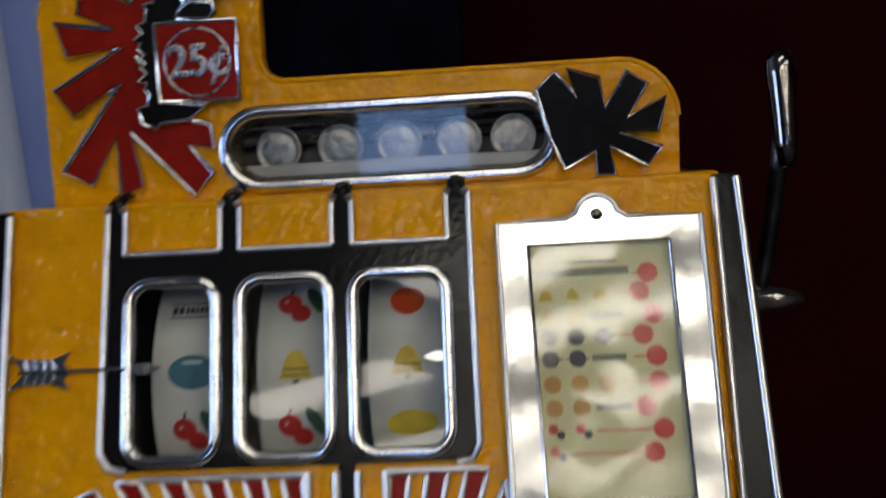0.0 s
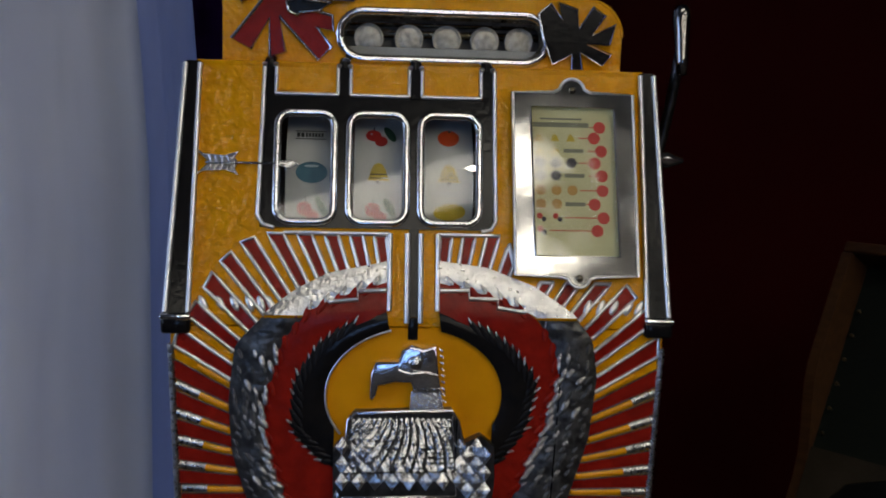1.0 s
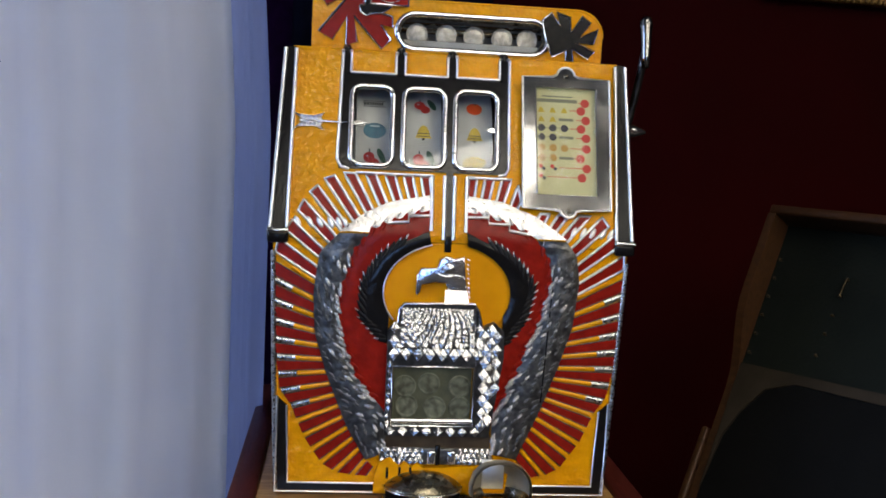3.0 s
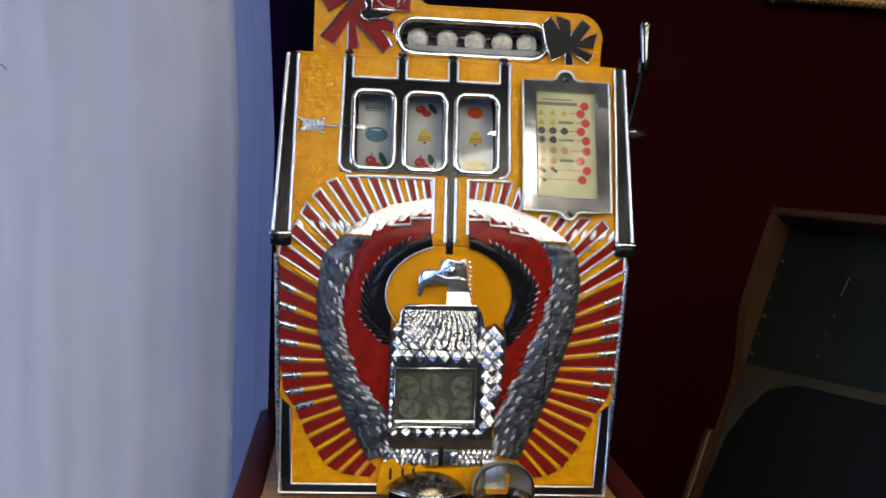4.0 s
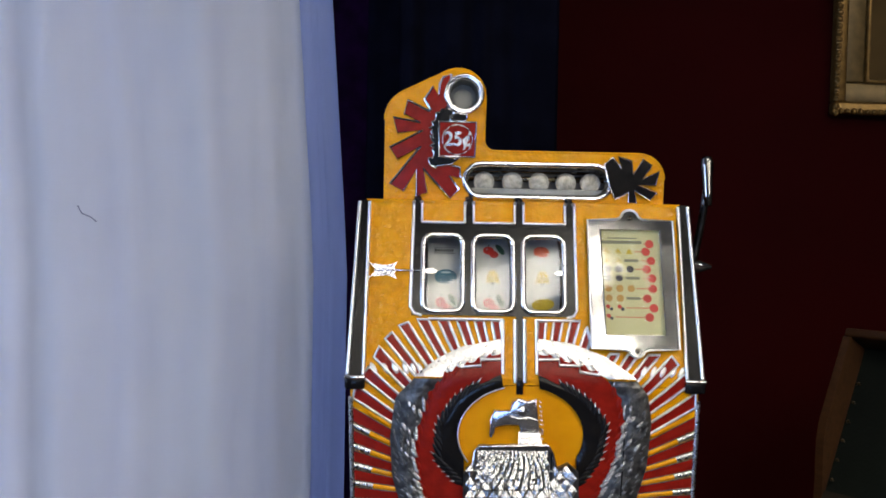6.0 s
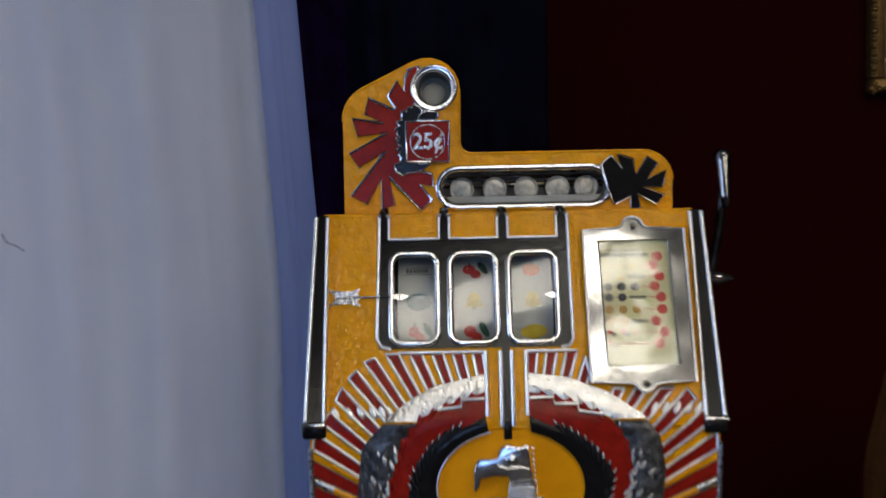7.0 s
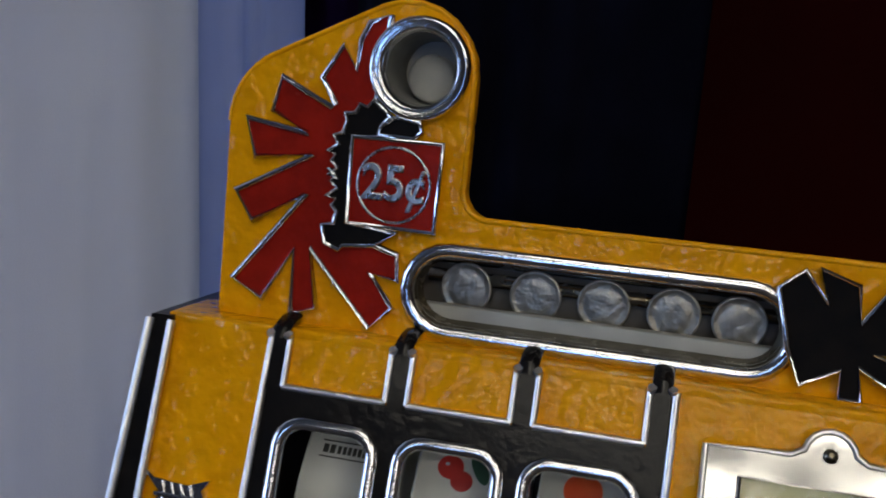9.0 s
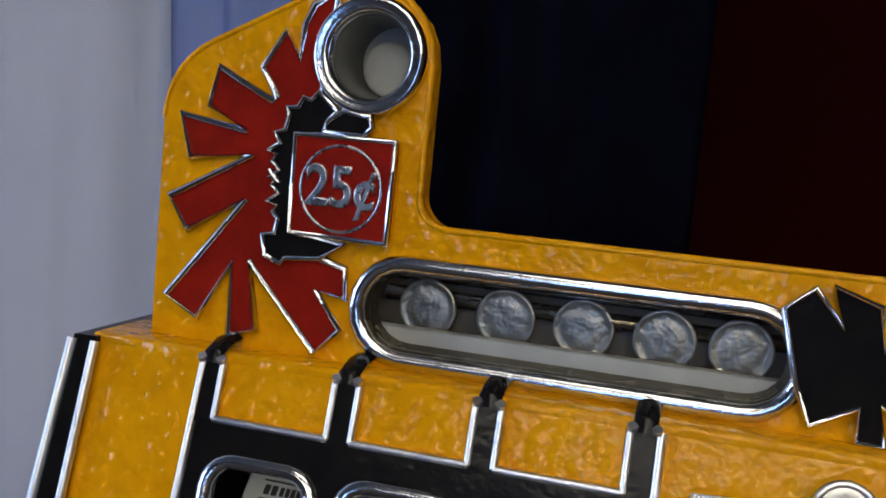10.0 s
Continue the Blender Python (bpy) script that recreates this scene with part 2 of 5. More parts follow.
structure("wall_west", bm, ROOMWALL, "side wall with a window opening", "wall")
structure("ceiling", boxed((-3.6, -10.2, 1.75), (3.6, 0.9, 1.85)), CEILING, "grey tiled ceiling of the room", "ceiling")
area_lamp("window_daylight", look((-3.58, -1.6, 0.75), (0, -0.4, 0.4)), 1.9, 1.4, 74, (0.36, 0.56, 1.0))
area_lamp("door_daylight", look((-0.975, -10.25, 0.275), (-0.9, 0.0, 0.3)), 1.2, 2.0, 66, (0.24, 0.47, 1.0))
area_lamp("curtained_window_daylight", look((-1.53, 0.80, 0.52), (-1.35, -1.0, 0.45)), 1.6, 2.1, 23.5, (0.44, 0.56, 1.0))

LAMP_GLOW = glow("fluorescent_diffuser", (1.0, 0.93, 0.79), 12.3)
# weaker glow for the two added overhead fill lights
LAMP_SOFT = glow("fill_light_diffuser", (1.0, 0.93, 0.79), 7.0)
LAMP_CASE = material("white_lamp_steel", (0.75, 0.75, 0.73), None, 0.4, scale=10)


def ceiling_light(x, y, turn, tubes=LAMP_GLOW):
    root = tagged(new("ceiling_light"), "white fluorescent ceiling light with a bright diffuser", "ceiling light", "ceiling lights")
    root.matrix_world = pose(x, y, 1.75, 0, 0, turn)
    part("housing", boxed((-0.62, -0.22, -0.03), (0.62, 0.22, 0.0), 0.006), LAMP_CASE, root)
    part("diffuser", boxed((-0.56, -0.17, -0.040), (0.56, 0.17, -0.030), 0.008), tubes, root)
    return root


for row in range(6):
    for col in range(3):
        across, back = (col - 1) * 1.5, row * 1.15
        ca, sa = math.cos(radians(33)), math.sin(radians(33))
        ceiling_light(0.35 + across * ca + back * sa, -3.40 + across * sa - back * ca, 33)

ceiling_light(0.15, -2.62, 33)
# two unseen nearer lights, added for soft fill from above
ceiling_light(0.15, -0.95, 33, LAMP_SOFT)
ceiling_light(1.3, -1.5, 33, LAMP_SOFT)


def drape(name, path, z0, z1, depth, waves, mat, label, seed, nv=14, lean=0.0, parent=None):
    """Cloth hanging in soft folds along a path seen from above."""
    rnd = random.Random(seed)
    path = [Vector((*p, 0)) for p in path]
    lens = [0]
    for a, b in zip(path, path[1:]):
        lens.append(lens[-1] + (b - a).length)
    nu = waves * 12
    ph = [rnd.uniform(0, 6.28) for _ in range(6)]
    bm = bmesh.new()
    grid = []
    for i in range(nu + 1):
        d = lens[-1] * i / nu
        k = max(j for j in range(len(path) - 1) if lens[j] <= d + 1e-9)
        a, b = path[k], path[k + 1]
        p = a + (b - a) * ((d - lens[k]) / (lens[k + 1] - lens[k]))
        nrm = Vector((-(b - a).y, (b - a).x, 0)).normalized()
        u = i / nu
        col = []
        for j in range(nv + 1):
            w = j / nv
            z = z0 + (z1 - z0) * w
            f = math.sin(waves * 2 * math.pi * u + ph[0] + 0.9 * math.sin(3.1 * u * 6.28 + ph[1]) + 0.25 * math.sin(2.2 * w + ph[2]))
            f += 0.35 * math.sin(waves * 4.3 * math.pi * u + ph[3] + 0.6 * w)
            amp = depth * (0.55 + 0.45 * math.sin(5 * u + ph[4])) * (1.15 - 0.35 * w)
            pull = Vector((-lean * max(0.0, z - 0.42), 0, z))
            col.append(bm.verts.new(p + nrm * f * amp + pull))
        grid.append(col)
    for i in range(nu):
        for j in range(nv):
            bm.faces.new((grid[i][j], grid[i + 1][j], grid[i + 1][j + 1], grid[i][j + 1]))
    bmesh.ops.solidify(bm, geom=bm.faces, thickness=0.0015)
    if parent:
        return part(name, bm, mat, parent, label, True)
    return tagged(part(name, bm, mat, smooth=True), label, "curtain")


white_curtain = drape("white_curtain", [(-0.276, 0.272), (-0.340, 0.240), (-0.536, 0.145), (-1.7, -0.43)], FLOOR_Z + 0.02, 1.74, 0.015, 11, CURTAIN, "long white cloth curtain hanging in soft folds beside the machine", 4, 24, 0.07)
# strip added for the turned-away edge fold; its blue shade is in the colour
drape("shaded_edge", [(-0.238, 0.385), (-0.247, 0.335), (-0.279, 0.276)], FLOOR_Z + 0.02, 1.74, 0.010, 2, EDGESHADE, "outer edge fold of the curtain with blue shade in its cloth colour", 6, 24, 0.07, white_curtain)
thread = tube(bmesh.new(), [(-0.552, 0.128, 0.494), (-0.547, 0.130, 0.484), (-0.538, 0.134, 0.480), (-0.531, 0.137, 0.474)], 0.0008, sides=8)
part("loose_thread", thread, material("dull_blue_thread", (0.22, 0.22, 0.27), (0.28, 0.28, 0.33), 0.8, scale=200), white_curtain, "short dark loose thread")
drape("navy_curtain", [(-0.22, 0.62), (-0.10, 0.60), (0.0, 0.60)], FLOOR_Z + 0.02, 1.74, 0.009, 4, NAVY, "dark navy velvet curtain hanging behind the machine", 7)
drape("navy_cloth", [(-0.155, 0.205), (-0.05, 0.190), (0.056, 0.190)], 0.5022, 1.74, 0.006, 4, NAVY, "dark navy cloth hanging down onto the cabinet behind the coin head", 12)
drape("purple_curtain", [(-0.50, 0.66), (-0.205, 0.64)], FLOOR_Z + 0.02, 1.74, 0.010, 5, PURPLE, "deep purple velvet curtain beside the navy one", 9)


# ---- the stand ----
stand = tagged(new("machine_stand"), "oak topped wooden stand with red-stained edges carrying the machine", "stand")
part("top_board", boxed((-0.209, -0.072, -0.02), (0.209, 0.47, 0.0), 0.0015), OAK, stand)
part("edge_strip", boxed((-0.240, -0.080, -0.03), (-0.2095, 0.48, 0.006), 0.003), MAHOGANY, stand, "red-stained wooden edge strip")
part("edge_strip", boxed((0.2095, -0.080, -0.03), (0.240, 0.48, 0.006), 0.003), MAHOGANY, stand, "red-stained wooden edge strip")
part("edge_strip", boxed((-0.2090, -0.080, -0.03), (0.2090, -0.0725, -0.001), 0.002), OAK, stand)
part("cupboard", boxed((-0.225, -0.06, FLOOR_Z), (0.225, 0.46, -0.0305), 0.004), MAHOGANY, stand)

# ---- the slot machine ----
def poly_resample(pts, n):
    """n points evenly along a polyline."""
    pts = [Vector(p) for p in pts]
    acc = [0.0]
    for a, b in zip(pts, pts[1:]):
        acc.append(acc[-1] + (b - a).length)
    out, k = [], 0
    for i in range(n):
        d = acc[-1] * i / (n - 1)
        while k < len(pts) - 2 and acc[k + 1] < d:
            k += 1
        out.append(pts[k] + (pts[k + 1] - pts[k]) * ((d - acc[k]) / max(1e-9, acc[k + 1] - acc[k])))
    return out


def smooth_line(pts, n):
    """The same, with its corners rounded."""
    fine = poly_resample(pts, n * 4)
    for _ in range(n // 3):
        fine = [fine[0]] + [(a + b * 2 + c) / 4 for a, b, c in zip(fine, fine[1:], fine[2:])] + [fine[-1]]
    return poly_resample(fine, n)


def ribbon(bm, place, a, b, n, across, height, base=0.0, rough=0.0, rnd=None, crown=0.0):
    """A raised band between two lines of the front."""
    A, B = smooth_line(a, n), smooth_line(b, n)
    grid = []
    for p, q in zip(A, B):
        row = []
        for j in range(across + 1):
            w = j / across
            c = p + (q - p) * w
            h = height + crown * (1 - (2 * w - 1) ** 2) + (rnd.uniform(-rough, rough) if rnd and 0 < j < across else 0)
            row.append(bm.verts.new(place(c.x, c.y, h)))
        grid.append(row)
    for i in range(n - 1):
        for j in range(across):
            bm.faces.new((grid[i][j], grid[i + 1][j], grid[i + 1][j + 1], grid[i][j + 1]))
    la = [bm.verts.new(place(p.x, p.y, base)) for p in A]
    lb = [bm.verts.new(place(p.x, p.y, base)) for p in B]
    for i in range(n - 1):
        bm.faces.new((grid[i][0], la[i], la[i + 1], grid[i + 1][0]))
        bm.faces.new((grid[i][-1], grid[i + 1][-1], lb[i + 1], lb[i]))
    return bm


def flip(pts, s=1.0):
    return [(-x * s, v) for x, v in pts]


def along(place, pts, h):
    return [place(x, v, h) for x, v in pts]


machine = tagged(new("slot_machine"), "yellow vintage slot machine with chrome eagle front and red rays", "slot machine")

# cabinet, hollow so that the reels sit inside
cabinet = new("cabinet")
cabinet.parent = machine
cabinet["label"] = "dark oak cabinet"
for name, lo, hi in (("side_board", (-0.188, 0.012, 0.0), (-0.172, 0.40, 0.30)), ("side_board", (0.172, 0.012, 0.0), (0.188, 0.40, 0.30)), ("base_board", (-0.172, 0.012, 0.0), (0.172, 0.40, 0.015)),
                     ("back_board", (-0.19, 0.40, 0.0), (0.19, 0.412, 0.502)), ("side_board", (-0.192, 0.075, 0.3003), (-0.176, 0.3997, 0.502)), ("side_board", (0.176, 0.075, 0.3003), (0.192, 0.3997, 0.502)),
                     ("top_board", (-0.1755, 0.085, 0.486), (0.1755, 0.3995, 0.5015))):
    part(name, boxed(lo, hi), DARKWOOD, cabinet)

# lower front casting
bm = bmesh.new()
plate(bm, on_low, [(-0.187, 0.006), (0.187, 0.006), (0.193, 0.12), (0.199, 0.2955), (-0.199, 0.2955), (-0.193, 0.12)], h=0.0, base=-0.012)
plate(bm, on_low, [(-0.199, 0.2965), (0.199, 0.2965), (0.2, 0.304), (-0.2, 0.304)], h=0.0, base=-0.012)
lower_front = part("lower_front", bm, YELLOW, machine, "hammered yellow enamel lower casting")

# sloping front casting with the opening for the reels
PX0, PX1, PV0, PV1 = -0.1315, 0.0585, 0.0715, 0.1815
bm = bmesh.new()
plate(bm, on_slope, [(-0.2, 0.0), (0.2, 0.0), (0.19, 0.208), (-0.19, 0.208)], [[(PX0, PV0), (PX1, PV0), (PX1, PV1), (PX0, PV1)]], h=0.0, base=-0.005)
upper_front = part("upper_front", bm, YELLOW, machine, "hammered yellow enamel sloping casting")
FY, FZ = on_slope(0, 0.208).y, on_slope(0, 0.208).z
part("shoulder", boxed((-0.1875, FY - 0.0005, FZ - 0.006), (0.1875, 0.098, FZ + 0.0025), 0.002), YELLOW, machine)

# top plate with the tall coin head and the long window
def arc(cx, cv, r, a0, a1, n=7):
    return [(cx + r * math.cos(radians(a0 + (a1 - a0) * k / n)), cv + r * math.sin(radians(a0 + (a1 - a0) * k / n))) for k in range(n + 1)]


HEAD = (-0.073, 0.635)
SLOT_X0, SLOT_X1, SLOT_Z, SLOT_R = -0.0505, 0.0862, 0.532, 0.0185
slot_loop = lambda r: arc(SLOT_X1, SLOT_Z, r, -90, 90, 10) + arc(SLOT_X0, SLOT_Z, r, 90, 270, 10)
outline = ([(-0.1675, 0.506), (0.170, 0.506)] + arc(0.140, 0.537, 0.0305, 0, 90) + arc(-0.035, 0.5805, 0.013, 270, 180)
           + arc(-0.080, 0.633, 0.0325, 0, 115) + arc(-0.1300, 0.603, 0.0375, 115, 180))
bm = bmesh.new()
plate(bm, on_top, outline, [slot_loop(SLOT_R), ring2d(*HEAD, 0.0185)], h=0.0, base=-0.014)
top_plate = part("top_plate", bm, YELLOW, machine, "hammered yellow enamel top plate")
bm = bmesh.new()
tube(bm, along(on_top, outline[2:], -0.001), 0.0016)
part("edge_bead", bm, YELLOW, machine)

# edge strips of the slope, wrapping back over the shoulder
for s in (-1, 1):
    bm = bmesh.new()
    plate(bm, on_slope, [(s * 0.2025, 0.0), (s * 0.1845, 0.0), (s * 0.183, 0.208), (s * 0.194, 0.208)], h=0.004, base=-0.02)
    a, b, c, d = (s * 0.1935, FY - 0.003, FZ + 0.001), (s * 0.1832, FY - 0.003, FZ + 0.001), (s * 0.178, 0.125, FZ + 0.0035), (s * 0.188, 0.125, FZ + 0.0035)
    vs = [bm.verts.new(p) for p in (a, b, c, d)] + [bm.verts.new((p[0], p[1], p[2] - 0.01)) for p in (a, b, c, d)]
    for q in ((0, 1, 2, 3), (0, 4, 5, 1), (1, 5, 6, 2), (2, 6, 7, 3), (3, 7, 4, 0)):
        bm.faces.new([vs[i] for i in q])
    strip = part("edge_strip", bm, BLACK, machine, "black enamel edge strip")
    bm = bmesh.new()
    tube(bm, along(on_slope, [(s * 0.2025, 0.002), (s * 0.1945, 0.206)], 0.004), 0.0023)
    part("chrome_line", bm, BRIGHT, strip)
    bm = bmesh.new()
    tube(bm, along(on_slope, [(s * 0.1845, 0.002), (s * 0.183, 0.206)], 0.004), 0.0021)
    part("chrome_line", bm, BRIGHT, strip)
    cap = part("ledge_cap", boxed((s * 0.194 - 0.0115, -0.008, 0.290), (s * 0.194 + 0.0115, 0.012, 0.304), 0.003), BLACK, machine, "black ledge cap")
    part("chrome_line", boxed((s * 0.194 - 0.0125, -0.010, 0.3015), (s * 0.194 + 0.0125, 0.006, 0.3065), 0.002), CHROME, cap)
    # metal side border and the black corner strips of the lower casting
    bm = bmesh.new()
    tube(bm, [on_low(s * 0.1985, 0.281, 0.001), on_low(s * 0.1925, 0.122, 0.001), on_low(s * 0.187, 0.008, 0.001)], 0.0028)
    part("side_border", bm, BARB, machine)
    bm = bmesh.new()
    plate(bm, on_low, [(s * 0.1885, 0.010), (s * 0.189, 0.118), (s * 0.178, 0.108), (s * 0.1745, 0.018), (s * 0.078, 0.018), (s * 0.078, 0.010)], h=0.003)
    corner = part("corner_strip", bm, BLACK, machine, "black enamel corner strip")
    bm = bmesh.new()
    tube(bm, along(on_low, [(s * 0.178, 0.108), (s * 0.1745, 0.019), (s * 0.078, 0.019)], 0.003), 0.0013)
    tube(bm, along(on_low, [(s * 0.1885, 0.118), (s * 0.1885, 0.0085), (s * 0.078, 0.0085)], 0.003), 0.0013)
    part("chrome_line", bm, BRIGHT, corner)

# red rays fanning out from the eagle
CENTRE = Vector((0.0, 0.158))
RAY_OUT_L = [(-0.070, 0.026), (-0.098, 0.028), (-0.120, 0.031), (-0.137, 0.041), (-0.158, 0.072), (-0.173, 0.107), (-0.1865, 0.126), (-0.191, 0.159), (-0.195, 0.22), (-0.196, 0.29),
             (-0.178, 0.316), (-0.165, 0.343), (-0.145, 0.363), (-0.126, 0.3705), (-0.024, 0.3705), (0.0, 0.3705)]
RAY_OUT_R = flip(RAY_OUT_L[:10]) + [(0.178, 0.320), (0.168, 0.333), (0.078, 0.334), (0.070, 0.3715), (0.013, 0.3705), (0.0, 0.3705)]
SILVER_OUT = [(-0.070, 0.030), (-0.088, 0.047), (-0.112, 0.088), (-0.136, 0.147), (-0.150, 0.192), (-0.153, 0.237), (-0.148, 0.281), (-0.117, 0.313), (-0.100, 0.326), (-0.075, 0.339), (-0.028, 0.349), (0.0, 0.352)]

SILVER_OUT_R = [(0.084, 0.050), (0.108, 0.107), (0.126, 0.158), (0.140, 0.205), (0.145, 0.257), (0.140, 0.288), (0.124, 0.308), (0.092, 0.330), (0.053, 0.345), (0.014, 0.350)]


def cast(pts, a):
    """Where the ray from the centre at angle a meets a line."""
    d = Vector((math.cos(a), math.sin(a)))
    best = None
    for p, q in zip(pts, pts[1:]):
        p, q = Vector(p) - CENTRE, Vector(q) - CENTRE
        e = q - p
        den = d.x * e.y - d.y * e.x
        if abs(den) < 1e-9:
            continue
        t = (p.x * e.y - p.y * e.x) / den
        u = (p.x * d.y - p.y * d.x) / den
        if t > 0 and -1e-6 <= u <= 1 + 1e-6 and (best is None or t > best):
            best = t
    return best


def ray_fan(side):
    out = RAY_OUT_L if side < 0 else RAY_OUT_R
    inn = SILVER_OUT if side < 0 else [(0.066, 0.030)] + SILVER_OUT_R + [(0.0, 0.352)]
    a, k = 97.8 if side < 0 else 94.0, 0
    while a < 234:
        step = 5.0 if a < 130 else 5.9
        ang = [radians(x if side < 0 else 180 - x) for x in (a, a + step * (0.52 if a < 140 else 0.60))]
        edge = []
        for g in ang:
            r0, r1 = cast(inn, g), cast(out, g)
            edge.append((r0, r1, g))
        if all(r0 and r1 and r1 - r0 > 0.006 for r0, r1, g in edge):
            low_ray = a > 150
            seg = 6
            bm = bmesh.new()
            rows, base = [], []
            for j in range(seg + 1):
                row = []
                for r0, r1, g in edge:
                    r = r0 + (r1 - r0) * j / seg
                    row.append(CENTRE + Vector((math.cos(g), math.sin(g))) * r)
                rows.append([bm.verts.new(on_front(p.x, p.y, 0.0016)) for p in row])
                base.append([bm.verts.new(on_front(p.x, p.y, 0.0)) for p in row])
            for j in range(seg):
                bm.faces.new((rows[j][0], rows[j + 1][0], rows[j + 1][1], rows[j][1]))
                for e in (0, 1):
                    bm.faces.new((rows[j][e], base[j][e], base[j + 1][e], rows[j + 1][e]))
            bm.faces.new((rows[-1][0], base[-1][0], base[-1][1], rows[-1][1]))
            ray = part("ray", bm, RED, machine)
            bm = bmesh.new()
            loop = []
            for r0, r1, g in (edge[0], edge[1]):
                pts = [CENTRE + Vector((math.cos(g), math.sin(g))) * (r0 + (r1 - r0) * j / seg) for j in range(seg + 1)]
                loop += pts if not loop else pts[::-1]
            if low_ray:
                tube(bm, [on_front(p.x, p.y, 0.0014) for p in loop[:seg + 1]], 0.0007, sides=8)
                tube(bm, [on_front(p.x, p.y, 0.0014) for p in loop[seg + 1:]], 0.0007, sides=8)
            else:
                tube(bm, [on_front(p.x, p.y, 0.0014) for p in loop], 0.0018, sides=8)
            # lower outlines take the darker metal: shade of the upright front as colour
            part("outline", bm, SHADEMETAL if low_ray else BRIGHT, ray, "thin metal outline")
            if a > 141:
                g = radians((a + step * 0.8) if side < 0 else 180 - (a + step * 0.8))
                r0, r1 = cast(inn, g), cast(out, g)
                if r0 and r1 and r1 - r0 > 0.012:
                    d = Vector((math.cos(g), math.sin(g)))
                    stop = 0.021 if a < 192 else 0.003
                    p, q = CENTRE + d * (r0 + 0.002), CENTRE + d * (r1 - stop)
                    if p.y < 0.300 and q.y < 0.300:
                        bm = bmesh.new()
                        tube(bm, [on_low(p.x, p.y, 0.0010), on_low(q.x, q.y, 0.0010)], 0.0027, sides=10, flat=0.7)
                        part("ray_bar", bm, SMOOTHYELLOW, machine)
            if 148 < a < 192:
                # chrome tip on the outer end of the yellow gap beside the ray
                g = radians((a + step * 0.8) if side < 0 else 180 - (a + step * 0.8))
                r1 = cast(out, g)
                d = Vector((math.cos(g), math.sin(g)))
                p, q = CENTRE + d * (r1 - 0.0005), CENTRE + d * (r1 - 0.0215)
                bm = bmesh.new()
                tube(bm, [on_front(p.x, p.y, 0.0008), on_front(q.x, q.y, 0.0008)], 0.0030, sides=10, flat=0.5)
                part("ray_tip", bm, BARB, machine)
        a += step
        k += 1


ray_fan(-1)
ray_fan(1)

# feather bands: metal, red and black wings round a yellow disc
SILVER_IN = [(-0.066, 0.056), (-0.067, 0.100), (-0.076, 0.112), (-0.101, 0.141), (-0.120, 0.186), (-0.126, 0.224), (-0.111, 0.284), (-0.093, 0.307), (-0.062, 0.321), (-0.028, 0.332)]
RED_IN = [(-0.067, 0.155), (-0.069, 0.180), (-0.077, 0.188), (-0.100, 0.212), (-0.098, 0.251), (-0.080, 0.280), (-0.061, 0.294), (-0.028, 0.308)]
DISC = [(-0.004 + 0.072 * math.cos(radians(a)), 0.240 + 0.056 * math.sin(radians(a))) for a in range(206, 106, -9)]
SILVER_IN_R = [(0.055, 0.056), (0.054, 0.100), (0.060, 0.112), (0.080, 0.157), (0.102, 0.213), (0.114, 0.262), (0.107, 0.286), (0.092, 0.306), (0.058, 0.321), (0.014, 0.332)]
RED_IN_R = [(0.054, 0.140), (0.058, 0.180), (0.064, 0.186), (0.085, 0.214), (0.093, 0.252), (0.073, 0.278), (0.052, 0.293), (0.014, 0.308)]
DISC_R = [(-x - 0.009, v) for x, v in DISC]
rnd = random.Random(11)


def scale_mesh(mat):
    """One rounded, pointed scale, domed towards the front."""
    rim = [(0.0, 0.50), (-0.29, 0.31), (-0.52, 0.06), (-0.49, -0.20), (-0.29, -0.42), (0.0, -0.52), (0.29, -0.42), (0.49, -0.20), (0.52, 0.06), (0.29, 0.31)]
    k = len(rim)
    verts = [(x, 0.0, z) for x, z in rim] + [(x * 0.96, -0.42 + 0.70 * z, z * 0.96) for x, z in rim] + [(x * 0.66, -0.62 + 0.62 * z, z * 0.66 - 0.02) for x, z in rim] + [(0, -0.72, -0.04)]
    faces = [(r * k + i, r * k + (i + 1) % k, (r + 1) * k + (i + 1) % k, (r + 1) * k + i) for r in (0, 1) for i in range(k)]
    faces += [(2 * k + i, 2 * k + (i + 1) % k, 3 * k) for i in range(k)]
    me = bpy.data.meshes.new("scale")
    me.from_pydata(verts, [], faces)
    for poly in me.polygons:
        poly.use_smooth = True
    me.materials.append(mat)
    return me


FEATHER, FEATHER_DULL, FEATHER_RED, FEATHER_BLACK = [scale_mesh(m) for m in (BARB, SILVER, RED, BLACK)]


def feather_at(name, mesh, parent, x, v, h, w, length, d, turn):
    """One small cast feather lying on the lower front or the slope."""
    ob = new(name, mesh)
    ob.parent = parent
    lean = 0 if v <= ZL else -math.degrees(TILT)
    ob.matrix_local = Matrix.Translation(on_front(x, v, h)) @ pose(0, 0, 0, lean, 0, 0) @ pose(0, 0, 0, 0, turn, 0) @ Matrix.Diagonal((w, d, length, 1))
    return ob


